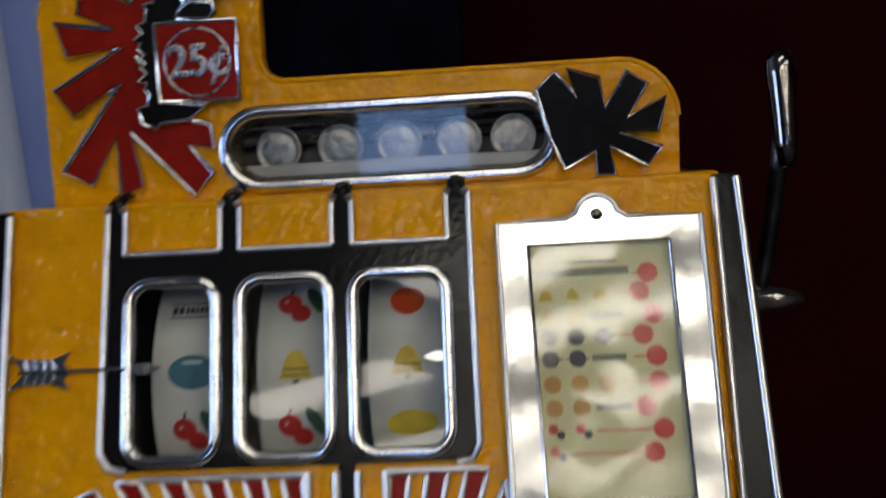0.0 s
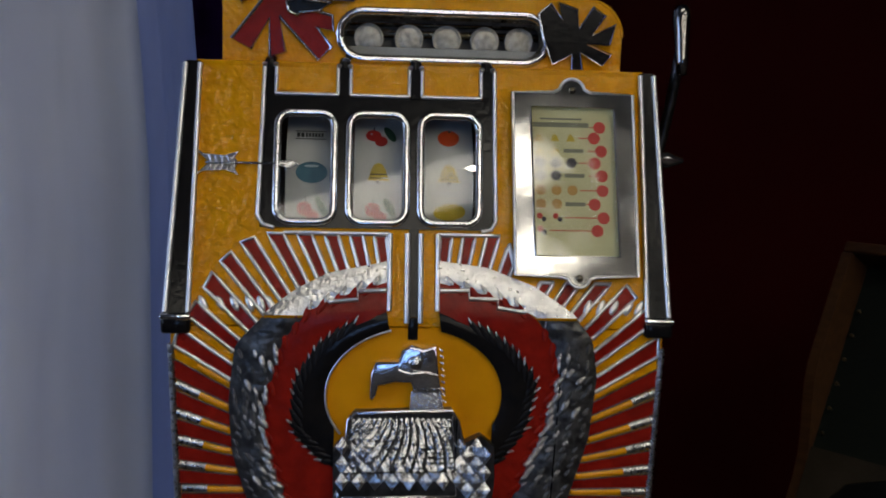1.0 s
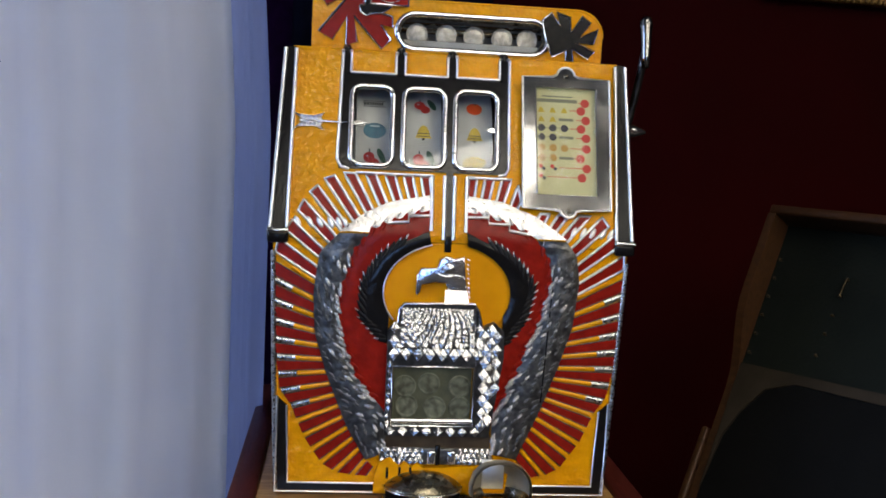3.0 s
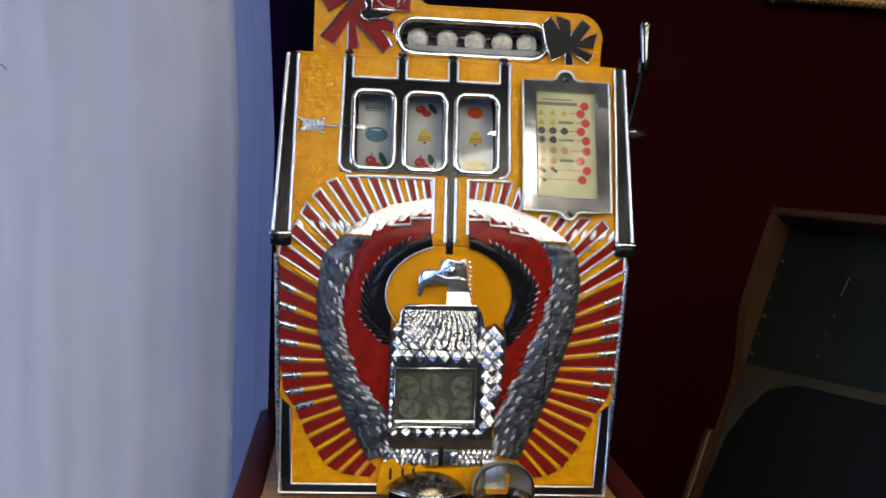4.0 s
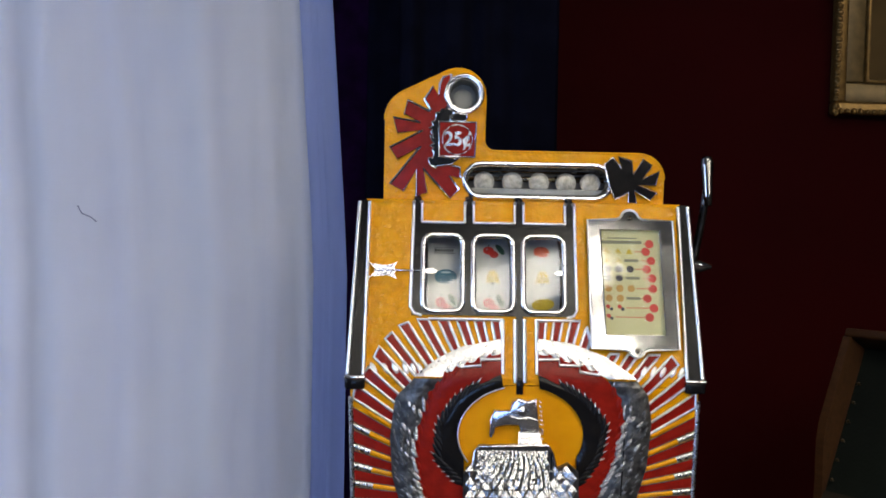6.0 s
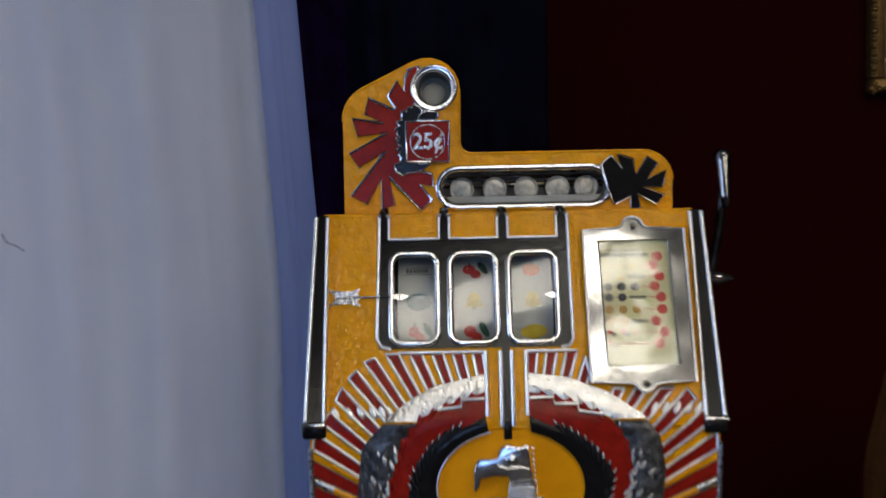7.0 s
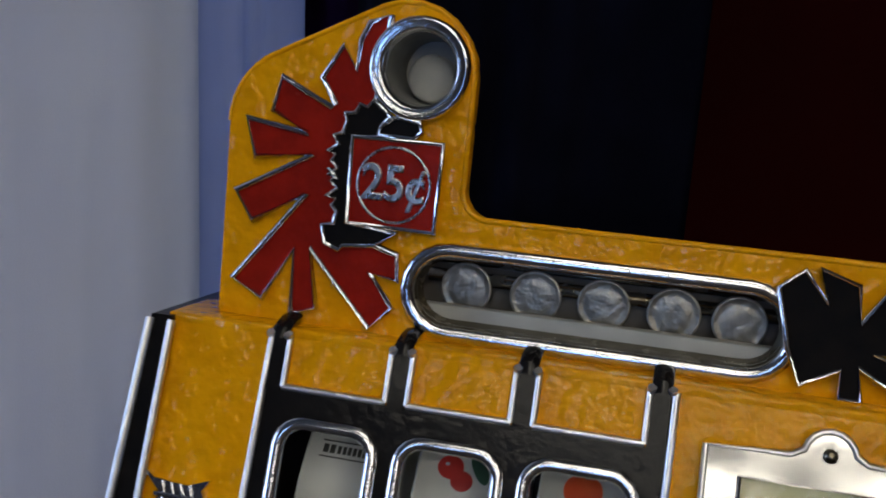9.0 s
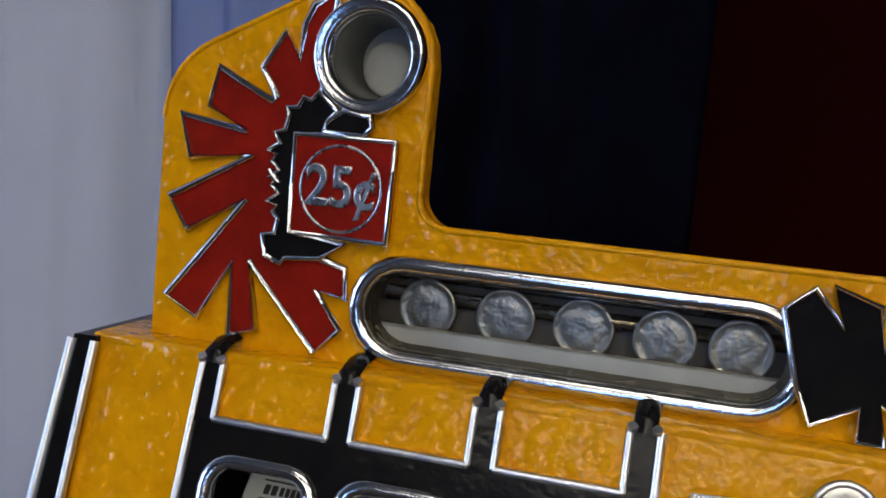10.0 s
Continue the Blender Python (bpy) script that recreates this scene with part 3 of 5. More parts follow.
wings = {}
for s in (-1, 1):
    silver_out, silver_in, red_in, disc = (SILVER_OUT[1:-1], SILVER_IN, RED_IN, DISC) if s < 0 else (SILVER_OUT_R, SILVER_IN_R, RED_IN_R, DISC_R)
    bm = bmesh.new()
    # lower stretch of the band: its dark reflections are set by the metal colour
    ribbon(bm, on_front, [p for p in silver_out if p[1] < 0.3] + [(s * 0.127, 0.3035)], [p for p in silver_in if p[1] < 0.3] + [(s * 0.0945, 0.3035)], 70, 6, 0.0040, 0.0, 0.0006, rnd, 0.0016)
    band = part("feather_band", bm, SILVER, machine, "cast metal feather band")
    outer_line, inner_line = [poly_resample([v for v in line if v[1] < 0.3], 38) for line in (silver_out, silver_in)]
    for k in range(1, 37):
        p, q = outer_line[k], inner_line[k]
        rise = math.degrees(math.atan2(*(inner_line[k + 1] - inner_line[k - 1]))) + s * 30
        for w, size, mesh in ((0.93, 1.0, FEATHER), (0.68, 0.95, FEATHER if k % 2 else FEATHER_DULL), (0.42, 0.9, FEATHER if k % 4 == 0 else FEATHER_DULL), (0.17, 0.8, FEATHER_DULL)):
            if rnd.random() < 0.25:
                continue
            c = p + (q - p) * (w + rnd.uniform(-0.06, 0.06))
            size *= rnd.uniform(0.7, 1.15)
            if c.y < 0.294:
                feather_at("feather", mesh, band, c.x, c.y, 0.0044, 0.0042 * size, 0.0125 * size, 0.0042 * size, rise + rnd.uniform(-12, 12))
    bm = bmesh.new()
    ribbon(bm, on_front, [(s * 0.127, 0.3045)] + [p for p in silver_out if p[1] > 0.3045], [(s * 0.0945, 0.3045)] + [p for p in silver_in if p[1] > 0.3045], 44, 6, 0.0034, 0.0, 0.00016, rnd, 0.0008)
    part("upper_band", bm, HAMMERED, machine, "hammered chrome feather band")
    bm = bmesh.new()
    ribbon(bm, on_front, silver_in[1:], red_in, 44, 4, 0.0030, 0.0, 0.00015, rnd, 0.0006)
    wings[s, FEATHER_RED.name] = part("red_wing", bm, RED, machine, "dark red enamel wing")
    bm = bmesh.new()
    ribbon(bm, on_front, red_in[1:], disc, 40, 4, 0.0042, 0.0, 0.0002, rnd, 0.0012)
    wings[s, FEATHER_BLACK.name] = part("black_wing", bm, BLACK, machine, "black enamel wing")
    # bright stepped feather edges on the slope
    for line, tooth, n in ((red_in, 0.0050, 30), (silver_in, -0.0062, 15)):
        L = [p for p in smooth_line(line, n) if p.y > 0.3050]
        if len(L) < 3:
            continue
        steps = []
        for p, q in zip(L, L[1:]):
            nrm = Vector((-(q - p).y, (q - p).x)).normalized() * s
            steps += [on_front(p.x, p.y, 0.0046), on_front(*(p + (q - p) * 0.9 - nrm * tooth), 0.0044)]
        part("feather_edge", tube(bmesh.new(), steps, 0.0019), BRIGHT, wings[s, (FEATHER_BLACK if tooth > 0 else FEATHER_RED).name])
    # feather tips along the wing edges, pointing up and outward
    for line, n, mesh, size in ((red_in[1:], 24, FEATHER_BLACK, 1.0), (silver_in[2:], 22, FEATHER_RED, 0.9)):
        L = smooth_line(line, n)
        for k in range(1, n - 1):
            t = L[k + 1] - L[k - 1]
            rise = math.degrees(math.atan2(t.x, t.y)) + s * 34
            high = L[k].y > 0.306
            if 0.2985 < L[k].y <= 0.306:
                continue
            feather_at("feather_tip", mesh, wings[s, mesh.name], L[k].x, L[k].y, 0.0034, 0.0058 * size, 0.0200 * size, 0.0020, rise)
            tip = Vector((math.sin(radians(rise)), math.cos(radians(rise)))) * 0.0078 * size + L[k]
            if (tip.y > 0.304) == (L[k].y > 0.304):
                big = 2.2 if high else rnd.uniform(0.6, 1.0)
                if high or rnd.random() < 0.7:
                    feather_at("feather_edge", FEATHER, wings[s, mesh.name], tip.x, tip.y, 0.0044, 0.0017 * big, 0.0078 * (1.2 if high else big), 0.0012, rise + s * 6)
for x in (-0.1736, -0.160, -0.149, -0.137, -0.128, -0.1207, 0.136, 0.147, 0.158, 0.170, 0.179):
    bm = bmesh.new()
    lathe(bm, [(0.0, -0.0075), (0.0017, -0.0065), (0.0028, -0.003), (0.0031, 0.0), (0.0026, 0.0035), (0.0014, 0.0062), (0.0, 0.0070)], 14)
    knuckle = part("ray_knuckle", bm, BRIGHT, machine, smooth=True)
    knuckle.matrix_local = Matrix.Translation(on_slope(x, 0.010, 0.0010)) @ pose(0, 0, 0, -math.degrees(TILT), x * 190, 0) @ Matrix.Diagonal((1, 0.7, 1, 1))
bm = bmesh.new()
plate(bm, on_low, [(x, min(v, 0.2950)) for x, v in ring2d(-0.004, 0.240, 0.0725, 0.0562, 40)], h=0.0010)
part("yellow_disc", bm, SMOOTHYELLOW, machine, "smooth yellow enamel disc")
part("door_seam", tube(bmesh.new(), along(on_low, [(0.1145, 0.262), (0.1120, 0.200), (0.1085, 0.118)], 0.0062), 0.0006, sides=8), BLACK, machine)
bm = bmesh.new()
tube(bm, [on_front(-0.004 + 0.0722 * math.cos(radians(a)), 0.240 + 0.0562 * math.sin(radians(a)), 0.004) for a in range(214, 104, -6)], 0.001)
part("disc_rim", bm, BRIGHT, machine)

# posts between the wings
post = part("centre_post", boxed((-0.0105, -0.0025, 0.286), (-0.0025, 0.0, 0.304), 0.0008), BLACK, machine, "black centre post with chrome lines")
bm = bmesh.new()
plate(bm, on_slope, [(-0.0105, 0.0), (-0.0025, 0.0), (-0.0025, 0.0715), (-0.0105, 0.0715)], h=0.0025)
part("stripe", bm, BLACK, post)
for x, v0, r in ((-0.0260, 0.309, 0.0022), (-0.0118, 0.300, 0.0023), (-0.0008, 0.300, 0.0023), (0.0130, 0.309, 0.0022)):
    bm = bmesh.new()
    tube(bm, [on_front(x, v0, 0.0022), on_front(x, 0.304, 0.0022) if v0 < 0.304 else on_front(x, v0 + 0.001, 0.0022), on_front(x, 0.372, 0.0022)], r)
    part("chrome_line", bm, BRIGHT, post)
bm = bmesh.new()
tube(bm, [on_slope(x, 0.0675, 0.002) for x in (-0.112, -0.0265)], 0.0018)
tube(bm, [on_slope(x, 0.0675, 0.002) for x in (0.013, 0.058)], 0.0018)
part("ray_border", bm, BRIGHT, machine)

# reel panel: black casting with three windows
CELLS = [(-0.1205, -0.0710), (-0.0620, -0.0120), (-0.0035, 0.0480)]
WV0, WV1 = 0.0745, 0.1685
bm = bmesh.new()
holes = [rounded(x0 + 0.002, WV0 + 0.002, x1 - 0.002, WV1 - 0.002, 0.0105) for x0, x1 in CELLS]
plate(bm, on_slope, [(PX0 + 0.009, PV0 - 0.0), (PX1 - 0.006, PV0 - 0.0), (PX1, PV0 + 0.008), (PX1, PV1), (PX0, PV1), (PX0, PV0 + 0.010)], holes, h=0.002, base=-0.006)
panel = part("reel_panel", bm, BLACK, machine, "black enamel reel panel")
bm = bmesh.new()
tube(bm, [on_slope(x, v, 0.002) for x, v in ((PX0 + 0.001, 0.2065), (PX0, 0.150), (PX0 - 0.0015, PV0 + 0.010), (PX0 + 0.003, PV0 + 0.002), (PX0 + 0.012, PV0 - 0.0005))], 0.0019)
part("border", bm, BRIGHT, panel)
bm = bmesh.new()
tube(bm, [on_slope(x, v, 0.002) for x, v in ((PX1 + 0.001, 0.2065), (PX1 + 0.001, 0.150), (PX1 + 0.0018, PV0 + 0.008), (PX1 - 0.002, PV0 + 0.001), (PX1 - 0.010, PV0 - 0.001))], 0.0019)
part("border", bm, BRIGHT, panel)
for i, x in enumerate((-0.1262, -0.0652, -0.0063, 0.0533)):
    bm = bmesh.new()
    plate(bm, on_slope, [(x - 0.0042, PV1 - 0.001), (x + 0.0042, PV1 - 0.001), (x + 0.0042, 0.2075), (x - 0.0042, 0.2075)], h=0.003)
    div = part("divider", bm, BLACK, panel, "black divider bar")
    bm = bmesh.new()
    tube(bm, [(x, FY - 0.003, FZ - 0.002), (x, FY - 0.002, FZ + 0.0022), (x, FY + 0.006, FZ + 0.0055), (x, 0.068, FZ + 0.006)], 0.0046, sides=8, flat=0.5, up=Vector((0, -0.7, 0.7)))
    part("divider_end", bm, BLACK, div)
    bm = bmesh.new()
    for e in (-1, 1):
        if not (i == 0 and e < 0) and not (i == 3 and e > 0):
            tube(bm, [on_slope(x + e * 0.0052, v, 0.0025) for v in (PV1 + 0.001, 0.2065)], 0.0016)
        tube(bm, [on_slope(x + e * 0.0045, 0.2062, 0.003), on_slope(x + e * 0.0045, 0.2075, 0.0045)], 0.0021)
    part("chrome_line", bm, BRIGHT, div)
bm = bmesh.new()
for x0, x1 in ((-0.1210, -0.0704), (-0.0600, -0.0115), (-0.0011, 0.0481)):
    tube(bm, [on_slope(x, PV1 + 0.001, 0.0025) for x in (x0, x1)], 0.0017)
part("sill_line", bm, BRIGHT, panel)
for (x0, x1), h in zip(CELLS, holes):
    fr = bmesh.new()
    tube(fr, along(on_slope, rounded(x0 + 0.0016, WV0 + 0.0016, x1 - 0.0016, WV1 - 0.0016, 0.0112), 0.0024), 0.0033, closed=True, sides=12, flat=0.8)
    wf = part("window_frame", fr, CHROME, panel, "chrome window frame", True)
    g = bmesh.new()
    plate(g, on_slope, rounded(x0 + 0.0022, WV0 + 0.0022, x1 - 0.0022, WV1 - 0.0022, 0.0103), h=-0.0012, base=-0.0022)
    gl = part("pane", g, GLASS, wf)
    gl.visible_shadow = False

# reels
PAPER = material("reel_strip_paper", (0.48, 0.50, 0.48), (0.56, 0.58, 0.56), 0.55, scale=45, bump=0.05, bump_scale=300)
PLUM = material("plum_blue_ink", (0.02, 0.10, 0.16), (0.035, 0.15, 0.21), 0.5, scale=90)
CHERRY = material("cherry_red_ink", (0.34, 0.015, 0.012), (0.48, 0.03, 0.02), 0.45, scale=90)
LEAF = material("leaf_green_ink", (0.015, 0.06, 0.035), (0.03, 0.10, 0.05), 0.5, scale=90)
BELLY = material("bell_yellow_ink", (0.50, 0.36, 0.02), (0.62, 0.46, 0.04), 0.5, scale=90)
ORANGE = material("orange_ink", (0.62, 0.07, 0.012), (0.70, 0.11, 0.02), 0.5, scale=90)
INK = material("dark_ink", (0.02, 0.02, 0.018), (0.04, 0.04, 0.035), 0.6, scale=90)
PALE = material("pale_highlight_ink", (0.35, 0.50, 0.55), None, 0.5, scale=50)
REEL_R, REEL_C = 0.080, on_slope(0, 0.1205, -0.098)


def on_reel(cx):
    """Maps x and arc length round the reel; arc 0 faces out of the window."""
    def place(x, s, h=0.0):
        a = TILT + s / REEL_R
        r = REEL_R + h
        return Vector((cx + x, REEL_C.y - r * math.cos(a), REEL_C.z + r * math.sin(a)))
    return place


def decal(place, pts, mat, parent, name, h=0.0004):
    """A thin printed shape that follows the surface."""
    c = Vector((sum(p[0] for p in pts) / len(pts), sum(p[1] for p in pts) / len(pts)))
    bm = bmesh.new()
    prev = [bm.verts.new(place(c.x, c.y, h))] * len(pts)
    for k in (0.5, 1.0):
        ring = [bm.verts.new(place(*(c + (Vector(p) - c) * k), h)) for p in pts]
        for i in range(len(pts)):
            j = (i + 1) % len(pts)
            bm.faces.new((prev[0], ring[i], ring[j]) if k == 0.5 else (prev[i], ring[i], ring[j], prev[j]))
        prev = ring
    edge = [bm.verts.new(place(*p, 0.0)) for p in pts]
    for i in range(len(pts)):
        j = (i + 1) % len(pts)
        bm.faces.new((prev[i], edge[i], edge[j], prev[j]))
    return part(name, bm, mat, parent)


def turned(pts, cx, cs, deg, k=1.0):
    c, s = math.cos(radians(deg)), math.sin(radians(deg))
    return [(cx + k * (x * c - y * s), cs + k * (x * s + y * c)) for x, y in pts]


def cherries(place, reel, s):
    decal(place, turned(ring2d(0, 0, 0.0036, 0.0092, 14), 0.0095, s + 0.003, 28), LEAF, reel, "leaf")
    decal(place, ring2d(-0.0045, s + 0.0010, 0.0064, 0.0060, 16), CHERRY, reel, "cherry", 0.0006)
    decal(place, ring2d(0.0020, s - 0.0052, 0.0054, 0.0050, 16), CHERRY, reel, "cherry", 0.0008)
    decal(place, turned([(-0.0008, 0), (0.0008, 0), (0.0006, 0.006), (-0.0006, 0.006)], -0.0045, s + 0.0048, -8), INK, reel, "stem")
    decal(place, ring2d(-0.0062, s + 0.0022, 0.0011, 0.0009, 8), PALE, reel, "highlight", 0.0009)


def bell(place, reel, s):
    shape = [(-0.0095, -0.006), (0.0095, -0.006), (0.0078, -0.003), (0.0062, 0.003), (0.0035, 0.0078), (0.0, 0.0095), (-0.0035, 0.0078), (-0.0062, 0.003), (-0.0078, -0.003)]
    decal(place, turned(shape, 0, s, 0), BELLY, reel, "bell")
    for v in (-0.0042, -0.001):
        decal(place, turned([(-0.0075, v), (0.0075, v), (0.0072, v + 0.0008), (-0.0072, v + 0.0008)], 0, s, 0), INK, reel, "bell_band", 0.0008)
    decal(place, ring2d(0, s - 0.0072, 0.0019, 0.0013, 10), INK, reel, "clapper", 0.0008)


def plum(place, reel, s):
    decal(place, ring2d(0.0010, s, 0.0132, 0.0092, 22), PLUM, reel, "plum")
    decal(place, turned(ring2d(0, 0, 0.006, 0.0011, 12), 0.001, s + 0.0052, 0), PALE, reel, "highlight", 0.0008)


def lemon(place, reel, s):
    shape = ring2d(0, 0, 0.0115, 0.0074, 20)
    shape = [(x * (1.0 + 0.18 * (abs(x) > 0.0085)), y) for x, y in shape]
    decal(place, turned(shape, 0.001, s, 4), BELLY, reel, "lemon")


def orange(place, reel, s):
    decal(place, ring2d(0.0, s, 0.0092, 0.0086, 20), ORANGE, reel, "orange")
    decal(place, ring2d(0.001, s + 0.007, 0.0013, 0.001, 8), LEAF, reel, "stem", 0.0008)


def strip_label(place, reel, s):
    for x in (-0.011, -0.0075):
        decal(place, turned([(-0.0013, -0.0022), (0.0013, -0.0022), (0.0013, 0.0022), (-0.0013, 0.0022)], x, s, 0), INK, reel, "print_bar")
    for k in range(6):
        decal(place, turned([(-0.0009, -0.002), (0.0009, -0.002), (0.0009, 0.002), (-0.0009, 0.002)], -0.004 + k * 0.0026, s, 0), INK, reel, "print_bar")
    for v in (-0.0042, 0.0042):
        decal(place, turned([(-0.0135, -0.0003), (0.0125, -0.0003), (0.0125, 0.0003), (-0.0135, 0.0003)], 0, s + v, 0), INK, reel, "print_line")


REELS = [(strip_label, plum, cherries), (cherries, bell, cherries), (orange, bell, lemon)]
for (x0, x1), marks in zip(CELLS, REELS):
    cx = (x0 + x1) / 2 + (0.003 if x0 < -0.1 else 0.001)
    bm = bmesh.new()
    w = 0.0205
    lathe(bm, [(REEL_R - 0.012, -w), (REEL_R + 0.0012, -w), (REEL_R + 0.0012, -w + 0.0012), (REEL_R, -w + 0.0012), (REEL_R, w - 0.0012), (REEL_R + 0.0012, w - 0.0012), (REEL_R + 0.0012, w), (REEL_R - 0.012, w)], 64,
          Matrix.Translation((cx, REEL_C.y, REEL_C.z)) @ pose(0, 0, 0, 0, 90, 0))
    reel = part("reel", bm, PAPER, machine, "white paper reel strip with printed fruit", True)
    pl = on_reel(cx)
    for fn, s in zip(marks, (0.0360, 0.0010, -0.0305)):
        fn(pl, reel, s)
    for s in (0.078, -0.077):
        bell(pl, reel, s)
part("reel_backing", boxed((-0.165, 0.215, 0.31), (0.165, 0.22, 0.48)), DARKWOOD, machine)

# arrow across the first window, and the small pointer of the last
bm = bmesh.new()
for e in (-1, 1):
    plate(bm, on_slope, [(-0.1870, 0.1235 + e * 0.0135), (-0.1775, 0.1235 + e * 0.0072), (-0.1600, 0.1235 + e * 0.0060), (-0.1490, 0.1235 + e * 0.0100), (-0.1525, 0.1235 + e * 0.0045), (-0.1500, 0.1235 + e * 0.0007), (-0.1735, 0.1235 + e * 0.0007)], h=0.003)
    for k in range(4):
        x = -0.171 + k * 0.0048
        tube(bm, [on_slope(x, 0.1235 + e * 0.0012, 0.003), on_slope(x - 0.002, 0.1235 + e * 0.0062, 0.003)], 0.0009, sides=8)
tube(bm, [on_slope(-0.176, 0.1235, 0.003), on_slope(-0.128, 0.1235, 0.003), on_slope(-0.1185, 0.1232, 0.0045)], 0.0012)
arrow = part("arrow", bm, CHROME, machine, "cast chrome arrow")
bm = bmesh.new()
plate(bm, on_slope, [(-0.1165, 0.1255), (-0.108, 0.1262), (-0.1005, 0.1232), (-0.108, 0.1200), (-0.1165, 0.1212)], h=0.0045, base=0.0015)
part("arrow_tip", bm, CHROME, arrow)
bm = bmesh.new()
plate(bm, on_slope, [(0.0465, 0.1255), (0.040, 0.1258), (0.0335, 0.1230), (0.040, 0.1205), (0.0465, 0.1210)], h=0.003, base=0.001)
part("pointer", bm, CHROME, machine, "small chrome pointer")

# award card in its frame
CARD = material("cream_card", (0.56, 0.53, 0.27), (0.63, 0.60, 0.33), 0.5, scale=30, bump=0.03)
CARDRED = material("red_card_ink", (0.55, 0.04, 0.025), None, 0.5, scale=60)
CARDGREY = material("grey_card_ink", (0.20, 0.20, 0.13), None, 0.5, scale=60)
CARDGOLD = material("ochre_card_ink", (0.50, 0.28, 0.06), None, 0.5, scale=60)
CARDDARK = material("dark_card_ink", (0.045, 0.04, 0.05), None, 0.5, scale=60)
card_frame = tagged(new("award_frame"))
card_frame.parent = machine
card_frame["label"] = "brushed metal frame of the award card"
FX0, FX1, FV0, FV1 = 0.0755, 0.1755, 0.0345, 0.1870
outer = ([(FX0, FV0), (0.113, FV0 - 0.001)] + arc(0.1275, FV0, 0.0095, 195, 345, 8) + [(0.142, FV0 - 0.001), (FX1 + 0.001, FV0), (FX1 - 0.001, FV1), (0.1385, FV1 + 0.001)]
         + arc(0.1235, FV1 + 0.002, 0.0105, 10, 170, 8) + [(0.108, FV1 + 0.001), (FX0 - 0.002, FV1)])
bm = bmesh.new()
plate(bm, on_slope, outer, [[(0.0915, 0.0505), (0.1615, 0.0505), (0.1585, 0.1755), (0.0885, 0.1755)]], h=0.010)
part("frame", bm, material("brushed_frame_metal", (0.38, 0.38, 0.385), (0.50, 0.50, 0.49), 0.10, 1.0, scale=12, bump=0.035, bump_scale=45, rough_var=0.06, distance=0.004), card_frame)
bm = bmesh.new()
tube(bm, along(on_slope, outer, 0.0098), 0.0015, closed=True)
part("frame_rim", bm, BRIGHT, card_frame)
bm = bmesh.new()
tube(bm, along(on_slope, [(0.0915, 0.0505), (0.1615, 0.0505), (0.1585, 0.1755), (0.0885, 0.1755)], 0.0098), 0.0011, closed=True)
part("inner_rim", bm, CHROME, card_frame)
for x, v in ((0.1235, 0.1895), (0.1275, 0.0325)):
    bm = bmesh.new()
    lathe(bm, [(0.0, 0.0025), (0.0016, 0.0024), (0.003, 0.001), (0.0032, 0.0)], 14, Matrix.Translation(on_slope(x, v, 0.010)) @ pose(0, 0, 0, 90 - math.degrees(TILT), 0, 0))
    part("screw", bm, NICKEL, card_frame, smooth=True)
bm = bmesh.new()
plate(bm, on_slope, [(0.089, 0.048), (0.164, 0.048), (0.161, 0.178), (0.086, 0.178)], h=0.0048, base=0.0002)
card = part("award_card", bm, CARD, machine, "cream award card with printed rows")


def on_card(u, v, h=0.0):
    """u 0..1 across, v 0..1 down the card."""
    return on_slope(0.0885 + 0.070 * u + 0.003 * v, 0.1755 - 0.125 * v, 0.0048 + h)


def card_bar(u0, u1, v, t, mat):
    decal(on_card, [(u0, v - t), (u1, v - t), (u1, v + t), (u0, v + t)], mat, card, "print_bar", 0.00015)


def card_dot(u, v, r, mat, name):
    decal(on_card, [(u + r * math.cos(k * 0.5236), v + r * 0.56 * math.sin(k * 0.5236)) for k in range(12)], mat, card, name, 0.0002)


card_bar(0.12, 0.62, 0.072, 0.006, CARDGREY)
card_bar(0.03, 0.70, 0.112, 0.016, CARDGREY)
ROWS = [(0.126, 0, None, 0.83, 0), (0.200, 3, CARDGOLD, 0.76, 0), (0.288, 2, CARDGOLD, 0.84, 1), (0.370, 3, CARDDARK, 0.76, 0), (0.456, 2, CARDDARK, 0.84, 1),
        (0.555, 3, CARDGOLD, 0.84, 0), (0.648, 2, CARDGOLD, 0.74, 1), (0.738, 2, CARDRED, 0.84, 0), (0.825, 1, CARDRED, 0.76, 0)]
for v, n, mat, disc, word in ROWS:
    for k in range(n):
        u = 0.10 + k * 0.19
        if mat is CARDGOLD and v < 0.4:
            decal(on_card, [(u - 0.055, v + 0.025), (u + 0.055, v + 0.025), (u + 0.03, v - 0.01), (u, v - 0.028), (u - 0.03, v - 0.01)], BELLY, card, "printed_bell", 0.0002)
        elif mat is CARDRED:
            card_dot(u - 0.02, v - 0.01, 0.036, CARDRED, "printed_cherry")
            card_dot(u + 0.03, v + 0.012, 0.030, CARDDARK, "printed_leaf")
        else:
            card_dot(u, v, 0.062, mat, "printed_fruit")
            if mat is CARDDARK:
                card_bar(u - 0.085, u + 0.085, v, 0.003, CARDDARK)
    end = 0.10 + (n - 1) * 0.19 + 0.07 if n else 0.70
    if word:
        card_bar(end + 0.03, end + 0.27, v, 0.013, CARDGREY)
        end += 0.30
    card_bar(min(end + 0.02, disc - 0.10), disc - 0.06, v, 0.0035, CARDRED)
    card_dot(disc, v, 0.074, CARDRED, "red_disc")
bm = bmesh.new()
plate(bm, on_slope, [(0.0905, 0.0495), (0.1625, 0.0495), (0.1595, 0.1765), (0.0875, 0.1765)], h=0.0076, base=0.0070)
